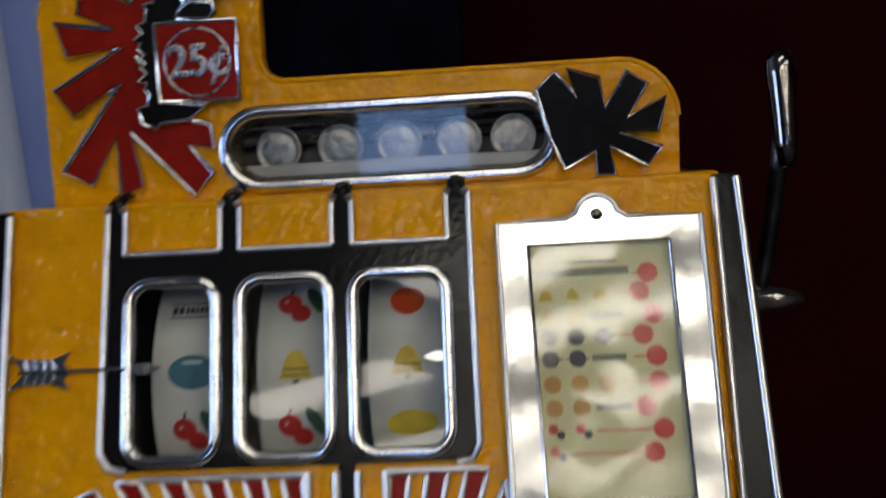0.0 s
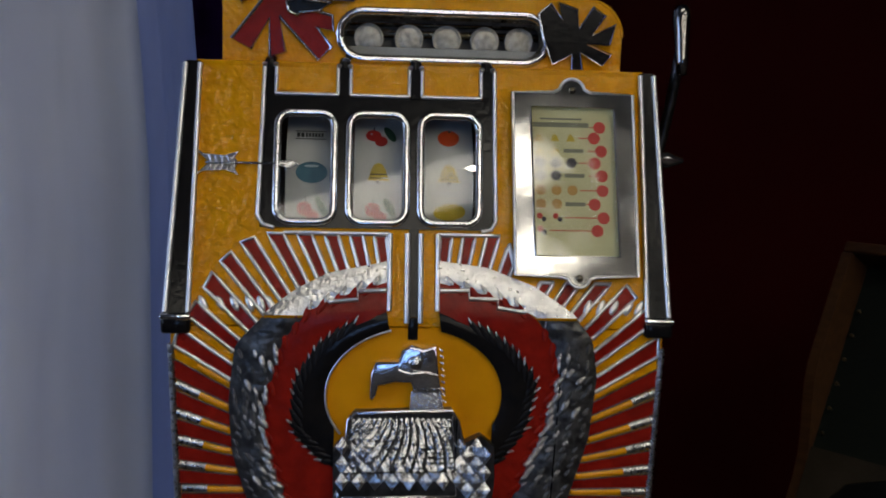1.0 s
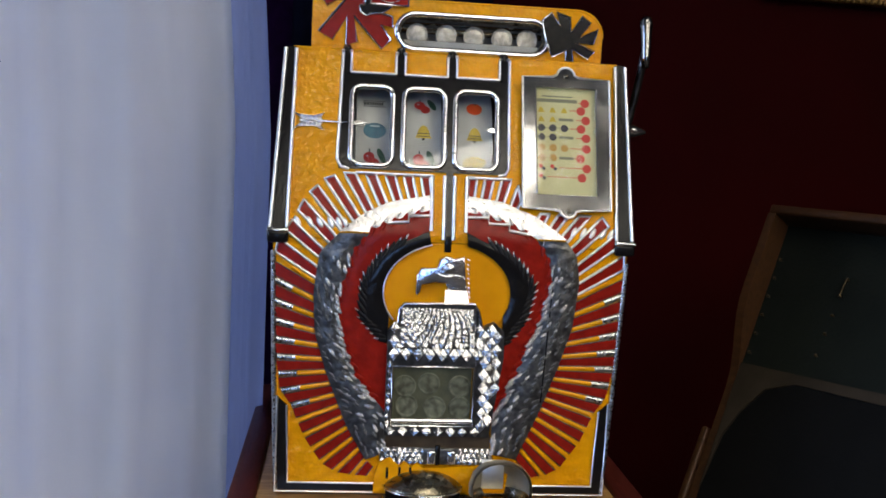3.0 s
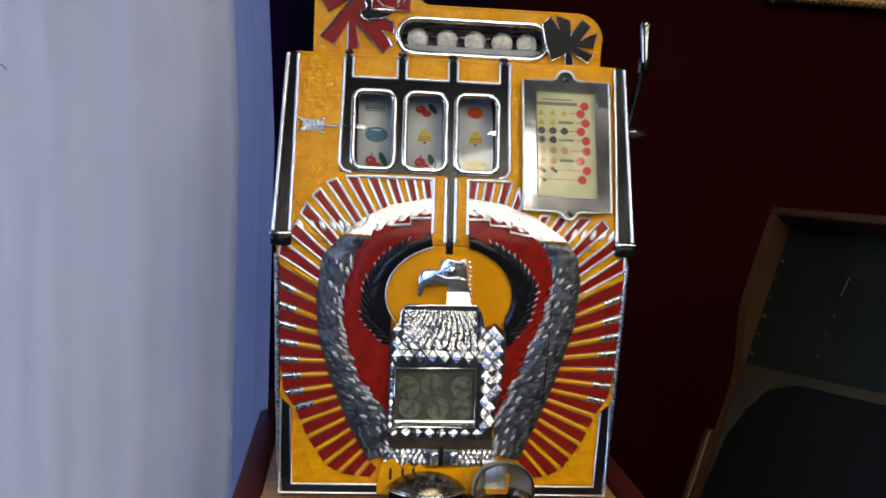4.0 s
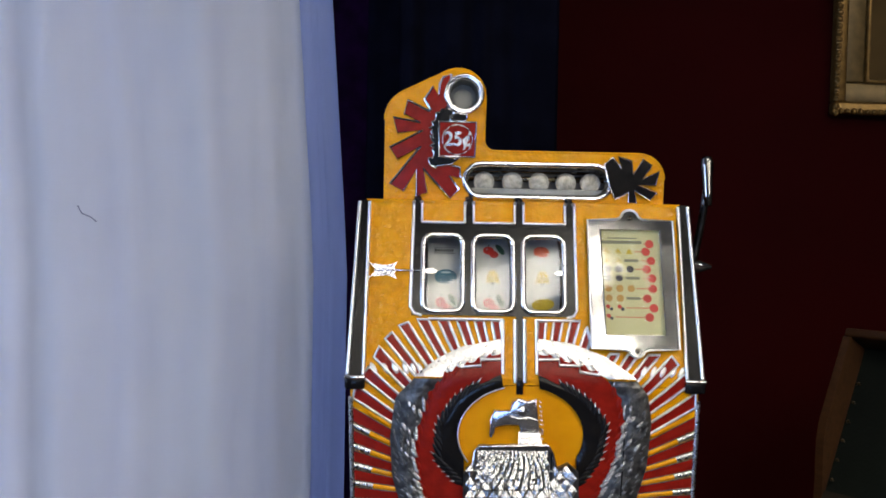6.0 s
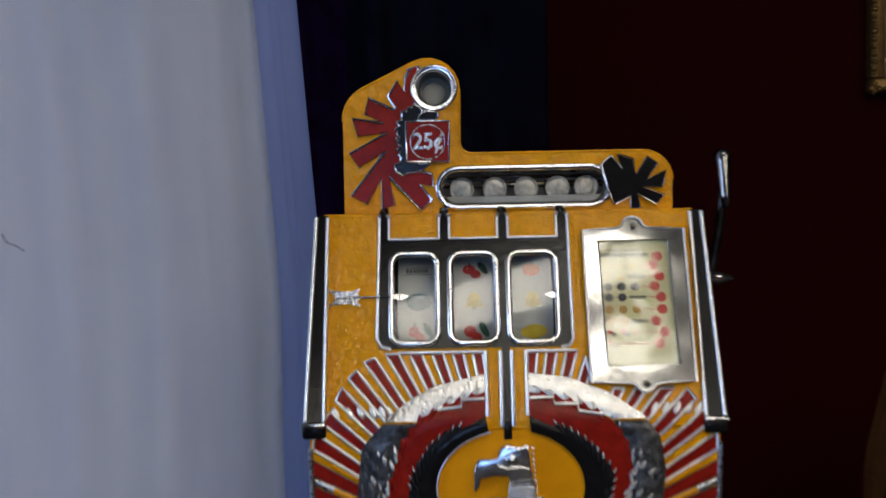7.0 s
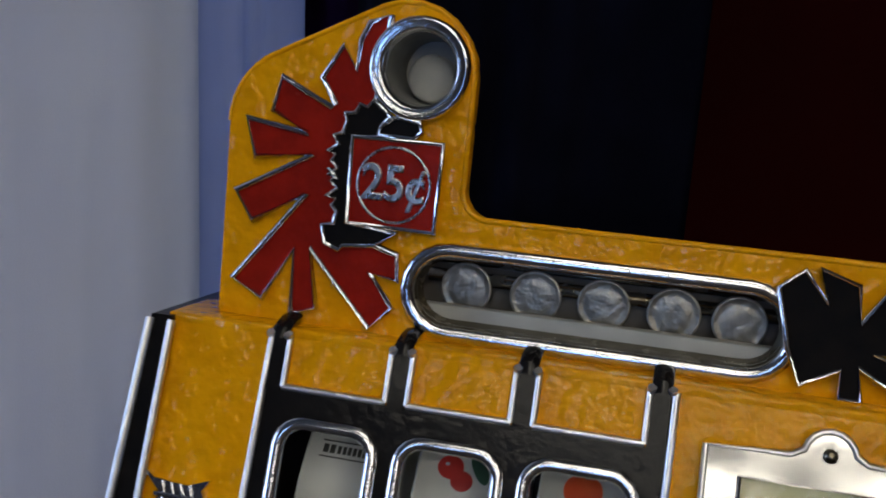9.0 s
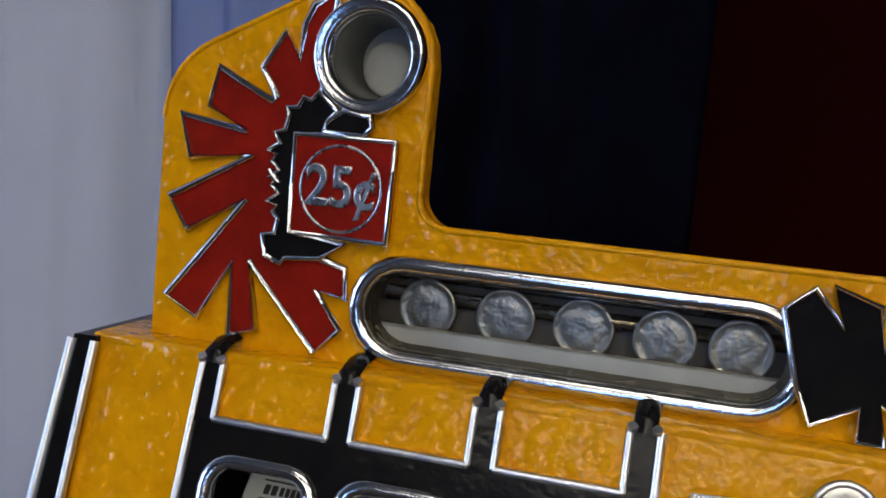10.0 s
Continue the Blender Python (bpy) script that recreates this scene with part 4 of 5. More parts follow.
pane = part("pane", bm, clear_glass("rumpled_card_cover", rough=0.07, ripple=0.10, ior=1.85), card_frame)
pane.visible_shadow = False

# long window with five coins
frame_ring = bmesh.new()
tube(frame_ring, along(on_top, slot_loop(0.0202), 0.0008), 0.0036, closed=True, sides=12, flat=0.8)
jf = part("coin_window_frame", frame_ring, CHROME, machine, "chrome rim of the coin window", True)
bm = bmesh.new()
a, b = slot_loop(0.0185), slot_loop(0.0150)
va, vb = [bm.verts.new(on_top(x, v, 0.001)) for x, v in a], [bm.verts.new(on_top(x, v, -0.011)) for x, v in b]
for i in range(len(a)):
    j = (i + 1) % len(a)
    bm.faces.new((va[i], va[j], vb[j], vb[i]))
part("bevel", bm, NICKEL, jf, "dull bevel inside the rim", smooth=True)
bm = bmesh.new()
plate(bm, on_top, slot_loop(0.0165), h=-0.004, base=-0.0048)
gl = part("pane", bm, GLASS, jf)
gl.visible_shadow = False
part("coin_tray", boxed((-0.072, YT + 0.030, 0.510), (0.108, YT + 0.034, 0.556)), material("dim_tray_paint", (0.09, 0.085, 0.075), (0.13, 0.12, 0.11), 0.6, scale=60), machine, "dark back of the coin window")
GREYTRAY = material("pale_grey_tray", (0.36, 0.36, 0.33), (0.44, 0.44, 0.40), 0.5, scale=60, bump=0.1)
part("coin_shelf", boxed((-0.070, YT + 0.0115, 0.512), (0.108, YT + 0.0185, 0.5235), 0.001), GREYTRAY, machine, "pale grey shelf under the coins")
bm = bmesh.new()
tube(bm, [(-0.066, YT + 0.024, 0.536), (0.102, YT + 0.024, 0.536)], 0.0035, sides=10)
tube(bm, [(-0.066, YT + 0.026, 0.544), (0.102, YT + 0.026, 0.544)], 0.0018, sides=8)
part("coin_rail", bm, NICKEL, machine, smooth=True)


COIN = material("worn_silver_coin", (0.26, 0.245, 0.21), (0.42, 0.395, 0.34), 0.38, 1.0, scale=180, bump=0.40, bump_scale=300, rough_var=0.1, distance=0.0014)


def coin_mesh(r, t):
    bm = bmesh.new()
    lathe(bm, [(0, t * 1.04), (r * 0.35, t * 1.03), (r * 0.60, t), (r * 0.68, t * 0.86), (r * 0.86, t * 0.84), (r * 0.90, t), (r * 0.97, t), (r, t * 0.85), (r, 0), (0, 0)], 30)
    return bm


coin_data = None
for k, (x, turn) in enumerate(((-0.046, 8), (-0.0115, 100), (0.0215, -30), (0.0545, 60), (0.0845, 200))):
    m = pose(x, YT + 0.0215, 0.5315, 90, 0, 0) @ pose(0, 0, 0, 0, 0, turn)
    if coin_data is None:
        c = part("coin", coin_mesh(0.0127, 0.0016), COIN, machine, "worn silver coin")
        coin_data = c.data
    else:
        c = new("coin", coin_data)
        c.parent = machine
    c.matrix_local = m

# coin entry head
m = pose(HEAD[0], YT, HEAD[1], 90, 0, 0)
bm = bmesh.new()
lathe(bm, [(0.0245, -0.002), (0.0245, 0.003), (0.0236, 0.0055), (0.0220, 0.006), (0.0207, 0.0047), (0.0195, 0.0055), (0.0180, 0.0045), (0.0172, 0.002), (0.0165, -0.012), (0.0158, -0.030)], 44, m)
head = part("coin_entry", bm, CHROME, machine, "round chrome coin entry", True)
bm = bmesh.new()
lathe(bm, [(0.0, -0.030), (0.0160, -0.030)], 30, m)
part("throat", bm, GREYTRAY, head)
bm = bmesh.new()
lathe(bm, [(0.0169, 0.0), (0.0162, -0.012), (0.0155, -0.0298)], 36, m)
part("cup_wall", bm, material("dull_grey_cup", (0.20, 0.20, 0.19), (0.28, 0.28, 0.26), 0.35, 0.6, scale=60), head, smooth=True)
bm = bmesh.new()
lathe(bm, [(0.0, -0.0205), (0.0105, -0.0208), (0.0118, -0.0225), (0.0118, -0.030)], 30, m @ Matrix.Translation((-0.0005, -0.0032, 0)))
part("token", bm, GREYTRAY, head, "pale token inside", True)

# red feather fan of the head
def feather(pts, mat, name, h=0.0020, r=0.0018, label=""):
    bm = bmesh.new()
    plate(bm, on_top, pts, h=h)
    ob = part(name, bm, mat, machine, label)
    bm = bmesh.new()
    tube(bm, along(on_top, pts, h), r, closed=True, sides=8)
    part("outline", bm, CHROME, ob, "thin chrome outline")
    return ob


fan = [(-0.0885, 0.6585), (-0.0985, 0.6545), (-0.1025, 0.6465), (-0.1035, 0.6320), (-0.1105, 0.6435), (-0.1205, 0.6275), (-0.1125, 0.6150), (-0.1145, 0.6135),
       (-0.1405, 0.6265), (-0.1445, 0.6100), (-0.1250, 0.6000), (-0.1575, 0.6055), (-0.1520, 0.5870), (-0.1220, 0.5905), (-0.1610, 0.5695), (-0.1515, 0.5555), (-0.1240, 0.5715),
       (-0.1600, 0.5260), (-0.1440, 0.5175), (-0.1285, 0.5440), (-0.1285, 0.5120), (-0.1155, 0.5160), (-0.1205, 0.5450), (-0.0880, 0.5095), (-0.0770, 0.5210), (-0.0895, 0.5370),
       (-0.0755, 0.5345), (-0.0765, 0.5470), (-0.0960, 0.5520), (-0.1050, 0.5540), (-0.1060, 0.5620), (-0.1060, 0.6000), (-0.1010, 0.6080), (-0.0930, 0.6150)]
feather(fan, RED, "red_feather_fan", label="dark red enamel feather fan")
jag = [(-0.0935, 0.6189), (-0.0962, 0.6153), (-0.0997, 0.6165), (-0.1021, 0.6121), (-0.1071, 0.6117), (-0.1058, 0.6085), (-0.1072, 0.6023), (-0.112, 0.601), (-0.1091, 0.5968), (-0.1146, 0.5931), (-0.1101, 0.5919), (-0.1123, 0.5887), (-0.1087, 0.5854), (-0.1134, 0.582), (-0.1086, 0.5801), (-0.1136, 0.5852), (-0.109, 0.5823), (-0.1118, 0.579), (-0.1082, 0.5757), (-0.1139, 0.5717), (-0.1083, 0.5706), (-0.1105, 0.5676), (-0.1078, 0.5646), (-0.109, 0.5586), (-0.1146, 0.5577), (-0.1128, 0.5491), (-0.1052, 0.5461), (-0.1033, 0.5488), (-0.0878, 0.5502), (-0.0772, 0.5573), (-0.102, 0.5596), (-0.1026, 0.6016), (-0.0905, 0.6017), (-0.089, 0.6071), (-0.0845, 0.612)]
feather(jag, BLACK, "black_plume", 0.0042, 0.0012, "black enamel feathers with jagged chrome edge")
lobe = [(-0.0895, 0.603), (-0.0887, 0.6072), (-0.0846, 0.61), (-0.0818, 0.6117), (-0.0703, 0.6105), (-0.069, 0.6061), (-0.0725, 0.6025)]
feather(lobe, BLACK, "plume_lobe", 0.0042, 0.0012, "small black enamel lobe under the coin entry")
square = [(-0.1022, 0.5600), (-0.0590, 0.5595), (-0.0580, 0.6012), (-0.1022, 0.6012)]
plaque = feather(square, RED, "price_plaque", 0.0046, 0.0015, "red price plaque")
bm = bmesh.new()
tube(bm, [on_top(x, v, 0.0047) for x, v in ring2d(-0.0805, 0.5800, 0.0178, steps=36)], 0.0007, closed=True, sides=8)
part("circle", bm, BARB, plaque)
txt = bpy.data.curves.new("price", "FONT")
txt.body, txt.size, txt.extrude, txt.bevel_depth, txt.align_x, txt.align_y = "25\u00a2", 0.0235, 0.0003, 0.0007, "CENTER", "CENTER"
tob = new("price_curve", txt)
bpy.context.view_layer.update()
tmesh = bpy.data.meshes.new_from_object(tob.evaluated_get(bpy.context.evaluated_depsgraph_get()))
bpy.data.objects.remove(tob)
tmesh.materials.clear()
tmesh.materials.append(BARB)
price = new("price_mark", tmesh)
price.parent = plaque
price.matrix_local = Matrix.Translation(on_top(-0.0805, 0.5800, 0.0048)) @ pose(0, 0, 0, 90, 0, 0) @ Matrix.Scale(0.92, 4, (1, 0, 0))

# black burst at the other end
burst = [(0.0993, 0.5522), (0.1094, 0.5609), (0.1203, 0.5472), (0.1157, 0.5623), (0.1321, 0.5568), (0.1346, 0.5404), (0.1465, 0.5593), (0.1567, 0.5524), (0.1458, 0.5354), (0.1660, 0.5453), (0.1614, 0.5280), (0.1416, 0.5280), (0.1632, 0.5196), (0.1553, 0.5100), (0.1360, 0.5212), (0.1388, 0.5065), (0.1290, 0.5065), (0.1290, 0.5193), (0.1125, 0.5100), (0.1059, 0.5264)]
burst = [(x - 0.0022, v + 0.0018) for x, v in burst]
feather(burst, BLACK, "black_burst", 0.0042, 0.0014, label="black enamel burst with chrome outline")

# eagle
def kite_mesh(mat):
    """A pointed scale with a ridge down its middle."""
    verts = [(0, 0, 0.55), (-0.50, 0, 0.05), (0, 0, -0.55), (0.50, 0, 0.05), (0, -0.30, 0.50), (-0.42, -0.68, 0.02), (0, -1.0, -0.46), (0.42, -0.68, 0.02), (0, -0.80, 0.0)]
    faces = [(0, 1, 5, 4), (1, 2, 6, 5), (2, 3, 7, 6), (3, 0, 4, 7), (4, 5, 8), (5, 6, 8), (6, 7, 8), (7, 4, 8)]
    me = bpy.data.meshes.new("scale")
    me.from_pydata(verts, [], faces)
    me.materials.append(mat)
    return me


SCALE = kite_mesh(material("worn_scale_chrome", (0.40, 0.40, 0.405), (0.58, 0.575, 0.57), 0.2, 1.0, scale=90, bump=0.1, bump_scale=300, rough_var=0.08))


def scale_at(parent, x, z, h, w, t, d, turn=0):
    ob = new("scale", SCALE)
    ob.parent = parent
    ob.matrix_local = pose(x, -h, z, rnd.uniform(-10, 8), turn, rnd.uniform(-11, 11)) @ Matrix.Diagonal((w, d, t, 1))
    return ob


body_line = [(-0.0685, 0.078), (0.050, 0.078), (0.054, 0.110), (0.058, 0.140), (0.062, 0.168), (0.061, 0.200), (0.050, 0.2095), (0.036, 0.203), (0.031, 0.222), (0.026, 0.2305), (-0.052, 0.2285), (-0.057, 0.2225), (-0.0585, 0.2080), (-0.0690, 0.1960)]
WIN = [(-0.0615, 0.0895), (0.0305, 0.0905), (0.0295, 0.1585), (-0.0625, 0.1575)]
bm = bmesh.new()
plate(bm, on_low, body_line, [WIN], h=0.012)
# base plate coloured dark to give the shaded gaps between the scales
breast = part("eagle_breast", bm, SHADEMETAL, machine, "chrome scaled eagle breast round a coin window")
bm = bmesh.new()
tube(bm, along(on_low, [(-0.0585, 0.206), (-0.057, 0.2225), (-0.052, 0.2285), (0.026, 0.2305), (0.031, 0.222), (0.035, 0.205)], 0.0125), 0.0018)
tube(bm, along(on_low, WIN, 0.0122), 0.0014, closed=True)
tube(bm, [on_low(0.0265, 0.226, 0.0125), on_low(0.031, 0.160, 0.0135)], 0.0008)
part("rim", bm, CHROME, breast)
# fine scales in rows that widen downwards
z, w, r = 0.2225, 0.0043, 0
while z > 0.1800:
    n = int(0.080 / w)
    for k in range(n + 1):
        x = -0.0535 + (k + 0.5 * (r % 2)) * w
        if x < 0.0262:
            scale_at(breast, x, z, 0.0115, w * 0.98, w * 1.12, 0.0006 + 0.32 * w, (x + 0.014) * 420)
    z, w, r = z - w * 0.52, w * 1.062, r + 1
part("seam", tube(bmesh.new(), along(on_low, [(-0.0600, 0.1795), (0.0290, 0.1805), (0.0300, 0.2240)], 0.0150), 0.0007), BLACK, breast)
for k in range(9):
    scale_at(breast, -0.0660, 0.0915 + k * 0.0085, 0.0116, 0.0058, 0.0100, 0.0024)
# larger scales round the window
for r in range(17):
    z = 0.2010 - r * 0.0073
    for k in range(11):
        x = -0.0620 + (k + 0.5 * (r % 2)) * 0.0136
        right = 0.047 + 0.014 * min(1, max(0, (z - 0.08) / 0.08))
        in_win = -0.068 < x < 0.0350 and 0.0860 < z < 0.1660
        in_fine = -0.0600 < x < 0.0320 and z > 0.1815
        if x < right - 0.003 and not in_win and not in_fine and z > 0.082:
            scale_at(breast, x, z, 0.0116, 0.0132, 0.0150 if z > 0.088 else 0.0105, 0.0045)
part("coin_backing", boxed((-0.0605, -0.002, 0.0915), (0.0285, -0.0005, 0.1565)), material("dusty_backing", (0.12, 0.12, 0.09), (0.20, 0.20, 0.14), 0.7, scale=50), breast)
bm = bmesh.new()
tube(bm, [on_low(-0.0615, 0.0945, 0.0095), on_low(0.0305, 0.0955, 0.0095)], 0.0035, sides=8)
part("sill", bm, CHROME, breast)
dusty = coin_data.copy()
dusty.materials[0] = material("dusty_coin", (0.14, 0.14, 0.11), (0.36, 0.35, 0.28), 0.45, 0.5, scale=120, bump=0.5, bump_scale=300)
for k, (x, z) in enumerate(((-0.047, 0.133), (-0.020, 0.1365), (0.015, 0.134), (-0.044, 0.110), (-0.012, 0.109), (0.016, 0.1095))):
    c = new("coin", dusty)
    c.parent = breast
    c.matrix_local = pose(x, -0.0025, z, 90 + rnd.uniform(-6, 6), rnd.uniform(-8, 8), 0) @ pose(0, 0, 0, 0, 0, 70 * k)
bm = bmesh.new()
plate(bm, on_low, [(-0.0612, 0.0897), (0.0302, 0.0907), (0.0292, 0.1582), (-0.0622, 0.1572)], h=0.0098, base=0.0091)
# pane tint dims the coins, in place of the shade inside the window
gl = part("pane", bm, clear_glass("dimming_glass", (0.58, 0.60, 0.52)), breast)
gl.visible_shadow = False

beak = [(0.0200, 0.2300), (-0.0080, 0.2300), (-0.0045, 0.2440), (-0.0080, 0.2520), (-0.0200, 0.2525), (-0.0335, 0.2495), (-0.0350, 0.2420), (-0.0385, 0.2370), (-0.0410, 0.2400),
        (-0.0400, 0.2600), (-0.0360, 0.2690), (-0.0180, 0.2695), (-0.0150, 0.2790), (-0.0080, 0.2830), (0.0020, 0.2800), (0.0125, 0.2830), (0.0150, 0.2600)]
bm = bmesh.new()
plate(bm, on_low, beak, h=0.010)
bmesh.ops.recalc_face_normals(bm, faces=bm.faces)
es = [e for e in bm.edges if len(e.link_faces) == 2 and e.calc_face_angle(0) > 1.0 and e.verts[0].co.y < -0.009 and e.verts[1].co.y < -0.009]
bmesh.ops.bevel(bm, geom=es, offset=0.0022, segments=3, affect="EDGES", profile=0.5)
eagle = part("eagle_head", bm, CHROME, machine, "cast chrome eagle head")
vs = [(-0.0075, -0.0102, 0.2455), (0.0165, -0.0102, 0.2455), (0.0195, -0.0132, 0.2300), (-0.0085, -0.0132, 0.2300), (-0.0075, -0.009, 0.2455), (0.0165, -0.009, 0.2455), (0.0195, -0.009, 0.2295), (-0.0085, -0.009, 0.2295)]
bm = bmesh.new()
vs = [bm.verts.new(p) for p in vs]
for q in ((0, 1, 2, 3), (0, 4, 5, 1), (1, 5, 6, 2), (2, 6, 7, 3), (3, 7, 4, 0)):
    bm.faces.new([vs[i] for i in q])
part("neck", bm, CHROME, eagle)
bm = bmesh.new()
lathe(bm, [(0.0, 0.0045), (0.0022, 0.004), (0.0036, 0.0022), (0.0042, 0.0025), (0.0058, 0.0016), (0.0062, 0.0)], 18, pose(-0.004, -0.0095, 0.2685, 90, 0, 0))
part("eye", bm, CHROME, eagle, smooth=True)
bm = bmesh.new()
tube(bm, along(on_low, [(-0.018, 0.263), (-0.008, 0.2595), (0.004, 0.2615), (0.013, 0.2585)], 0.0105), 0.0011)
for k in range(9):
    x = -0.006 + k * 0.003
    tube(bm, along(on_low, [(x, 0.2475 + 0.001 * (k % 2)), (x + 0.002, 0.2445)], 0.0102), 0.0009, sides=8)
for k in range(7):
    tube(bm, along(on_low, [(-0.0065 + k * 0.0040, 0.2335), (-0.0045 + k * 0.0040, 0.2305)], 0.0102), 0.0013, sides=8)
for k in range(9):
    tube(bm, along(on_low, [(0.0145 + 0.0004 * k, 0.2805 - k * 0.0052), (0.0175 + 0.0004 * k, 0.2785 - k * 0.0052)], 0.0095), 0.0010, sides=8)
part("neck_feathers", bm, CHROME, eagle)

# tail strip, claws and yellow foot
part("tail_recess", boxed((-0.070, -0.004, 0.0625), (0.053, 0.0, 0.0775)), material("tarnished_brass", (0.06, 0.04, 0.025), (0.10, 0.07, 0.04), 0.45, 0.6, scale=60, bump=0.2), machine)
tail = part("tail_strip", boxed((-0.072, -0.006, 0.043), (0.056, 0.0, 0.062), 0.001), SILVER, machine, "scaled chrome tail strip")
for r in range(3):
    for k in range(20):
        x = -0.069 + (k + 0.5 * (r % 2)) * 0.0063
        if not -0.024 < x < 0.016 and x < 0.054:
            scale_at(tail, x, 0.0585 - r * 0.0056, 0.0055, 0.0062, 0.0085, 0.0028)
part("tail_slot", boxed((-0.0095, -0.0085, 0.043), (-0.0035, -0.0045, 0.066), 0.0008), BLACK, tail)
for x in (-0.0185, 0.0045):
    part("claw", boxed((x, -0.011, 0.044), (x + 0.010, -0.0055, 0.0605), 0.002), CHROME, tail)
foot = [(-0.078, 0.012), (0.072, 0.012), (0.075, 0.034), (0.060, 0.044), (-0.022, 0.040), (-0.030, 0.0465), (-0.036, 0.041), (-0.044, 0.048), (-0.050, 0.041), (-0.060, 0.0520), (-0.072, 0.046), (-0.077, 0.030)]
bm = bmesh.new()
plate(bm, on_low, foot, h=0.010)
ft = part("foot", bm, YELLOW, machine, "yellow enamel clawed foot")
for x, z in ((-0.063, 0.034), (-0.049, 0.0345), (-0.037, 0.0345)):
    part("claw_slot", boxed((x - 0.0014, -0.0112, z - 0.0065), (x + 0.0014, -0.0095, z + 0.0065), 0.0005), BLACK, ft)

# payout cup and coin drop
bm = bmesh.new()
dome = [(0.0, 0.037)] + [(0.0520 * math.sin(radians(g)), 0.037 * math.cos(radians(g))) for g in range(12, 61, 6)]
inner = [(r * 0.95, z * 0.95) for r, z in reversed(dome)]
lathe(bm, dome + inner, 40, pose(-0.0215, -0.0105, 0.001) @ Matrix.Diagonal((1.0, 0.80, 1.0, 1)))
bmesh.ops.bisect_plane(bm, geom=bm.verts[:] + bm.edges[:] + bm.faces[:], plane_co=(0, -0.0104, 0), plane_no=(0, 1, 0), clear_outer=True)
hood = part("cup_hood", bm, NICKEL, machine, "rounded nickel hood over the payout opening", True)
part("lip", tube(bmesh.new(), [(-0.0215 + 0.0452 * math.cos(radians(g)), -0.0105 + 0.0362 * math.sin(radians(g)), 0.0195) for g in range(180, 361, 9)], 0.0012), CHROME, hood, smooth=True)
bm = bmesh.new()
lathe(bm, [(0.0, 0.0012), (0.0400, 0.0012), (0.0435, 0.0045), (0.0455, 0.0095), (0.0480, 0.0090), (0.0470, 0.0025), (0.0440, 0.0002), (0.0, 0.0002)], 40, pose(-0.0215, -0.0120, 0.0) @ Matrix.Diagonal((1.0, 0.85, 1.0, 1)))
bmesh.ops.bisect_plane(bm, geom=bm.verts[:] + bm.edges[:] + bm.faces[:], plane_co=(0, -0.0105, 0), plane_no=(0, 1, 0), clear_outer=True)
part("payout_cup", bm, NICKEL, machine, "shallow worn nickel payout cup", True)
bm = bmesh.new()
# black slab in front of the foot, drawn for the shade under the hood
part("opening_shade", boxed((-0.0640, -0.0118, 0.0030), (0.0210, -0.0102, 0.0200), 0.0004), BLACK, machine, "black plate standing in for the shade inside the payout opening")
place = pose(0.063, -0.0360, 0.0005) @ Matrix.Diagonal((1.04, 0.97, 0.92, 1))
lathe(bm, [(0.0, 0.0), (0.027, 0.0004), (0.0315, 0.005), (0.0338, 0.013), (0.0342, 0.021), (0.0330, 0.0222), (0.0318, 0.021), (0.0300, 0.010), (0.0, 0.004)], 40, place)
pot = part("coin_drop", bm, NICKEL, machine, "round worn nickel coin drop pot with a hooded back")
bm = bmesh.new()
lathe(bm, [(0.0340, 0.0205), (0.0340, 0.034), (0.0310, 0.046), (0.0235, 0.0555), (0.0140, 0.0600), (0.0, 0.0620), (0.0, 0.0595), (0.0130, 0.0575), (0.0215, 0.0530), (0.0285, 0.0440), (0.0312, 0.0335), (0.0312, 0.0205)], 28, place @ pose(0, 0, 0, 0, 0, -14), radians(208))
part("hood", bm, DULLNICKEL, pot)
# plate added as the bright reflection on the pot's inner back wall
part("reflection_plate", boxed((0.0450, -0.0130, 0.0180), (0.0700, -0.0102, 0.0520), 0.001), BRIGHT, pot, "bright plate standing in for the reflection on the pot back")
part("lip", tube(bmesh.new(), [(0.063 + 0.0352 * math.cos(radians(g)), -0.0360 + 0.0330 * math.sin(radians(g)), 0.0200) for g in range(180, 361, 8)], 0.0013), CHROME, pot, smooth=True)

# lever
lever = tagged(new("lever"))
lever.parent = machine
lever["label"] = "chrome pull lever with a rounded grip"
bm = bmesh.new()
lathe(bm, [(0.0, 0.047), (0.003, 0.045), (0.006, 0.036), (0.0085, 0.030), (0.0085, 0.022), (0.011, 0.018), (0.012, 0.010), (0.015, 0.008), (0.016, 0.0)], 24, pose(0.196, 0.105, 0.432, 0, 90, 0))
part("hub", bm, CHROME, lever, smooth=True)
bm = bmesh.new()
tube(bm, [(0.212, 0.105, 0.425), (0.219, 0.103, 0.445), (0.2235, 0.098, 0.475), (0.2265, 0.092, 0.505), (0.2275, 0.085, 0.530)], 0.0048, sides=12)
# chrome arm coloured dark in place of its dark reflections
part("arm", bm, SHADEMETAL, lever, smooth=True)
bm = bmesh.new()
lathe(bm, [(0.0, -0.034), (0.0045, -0.033), (0.0058, -0.020), (0.0068, 0.000), (0.0082, 0.016), (0.0080, 0.022), (0.0058, 0.0275), (0.0, 0.0295)], 24, look((0.2275, 0.083, 0.540), (0.2290, 0.070, 0.440)))
# grip likewise: dark reflections held in the chrome colour
part("grip", bm, DARKCHROME, lever, smooth=True)

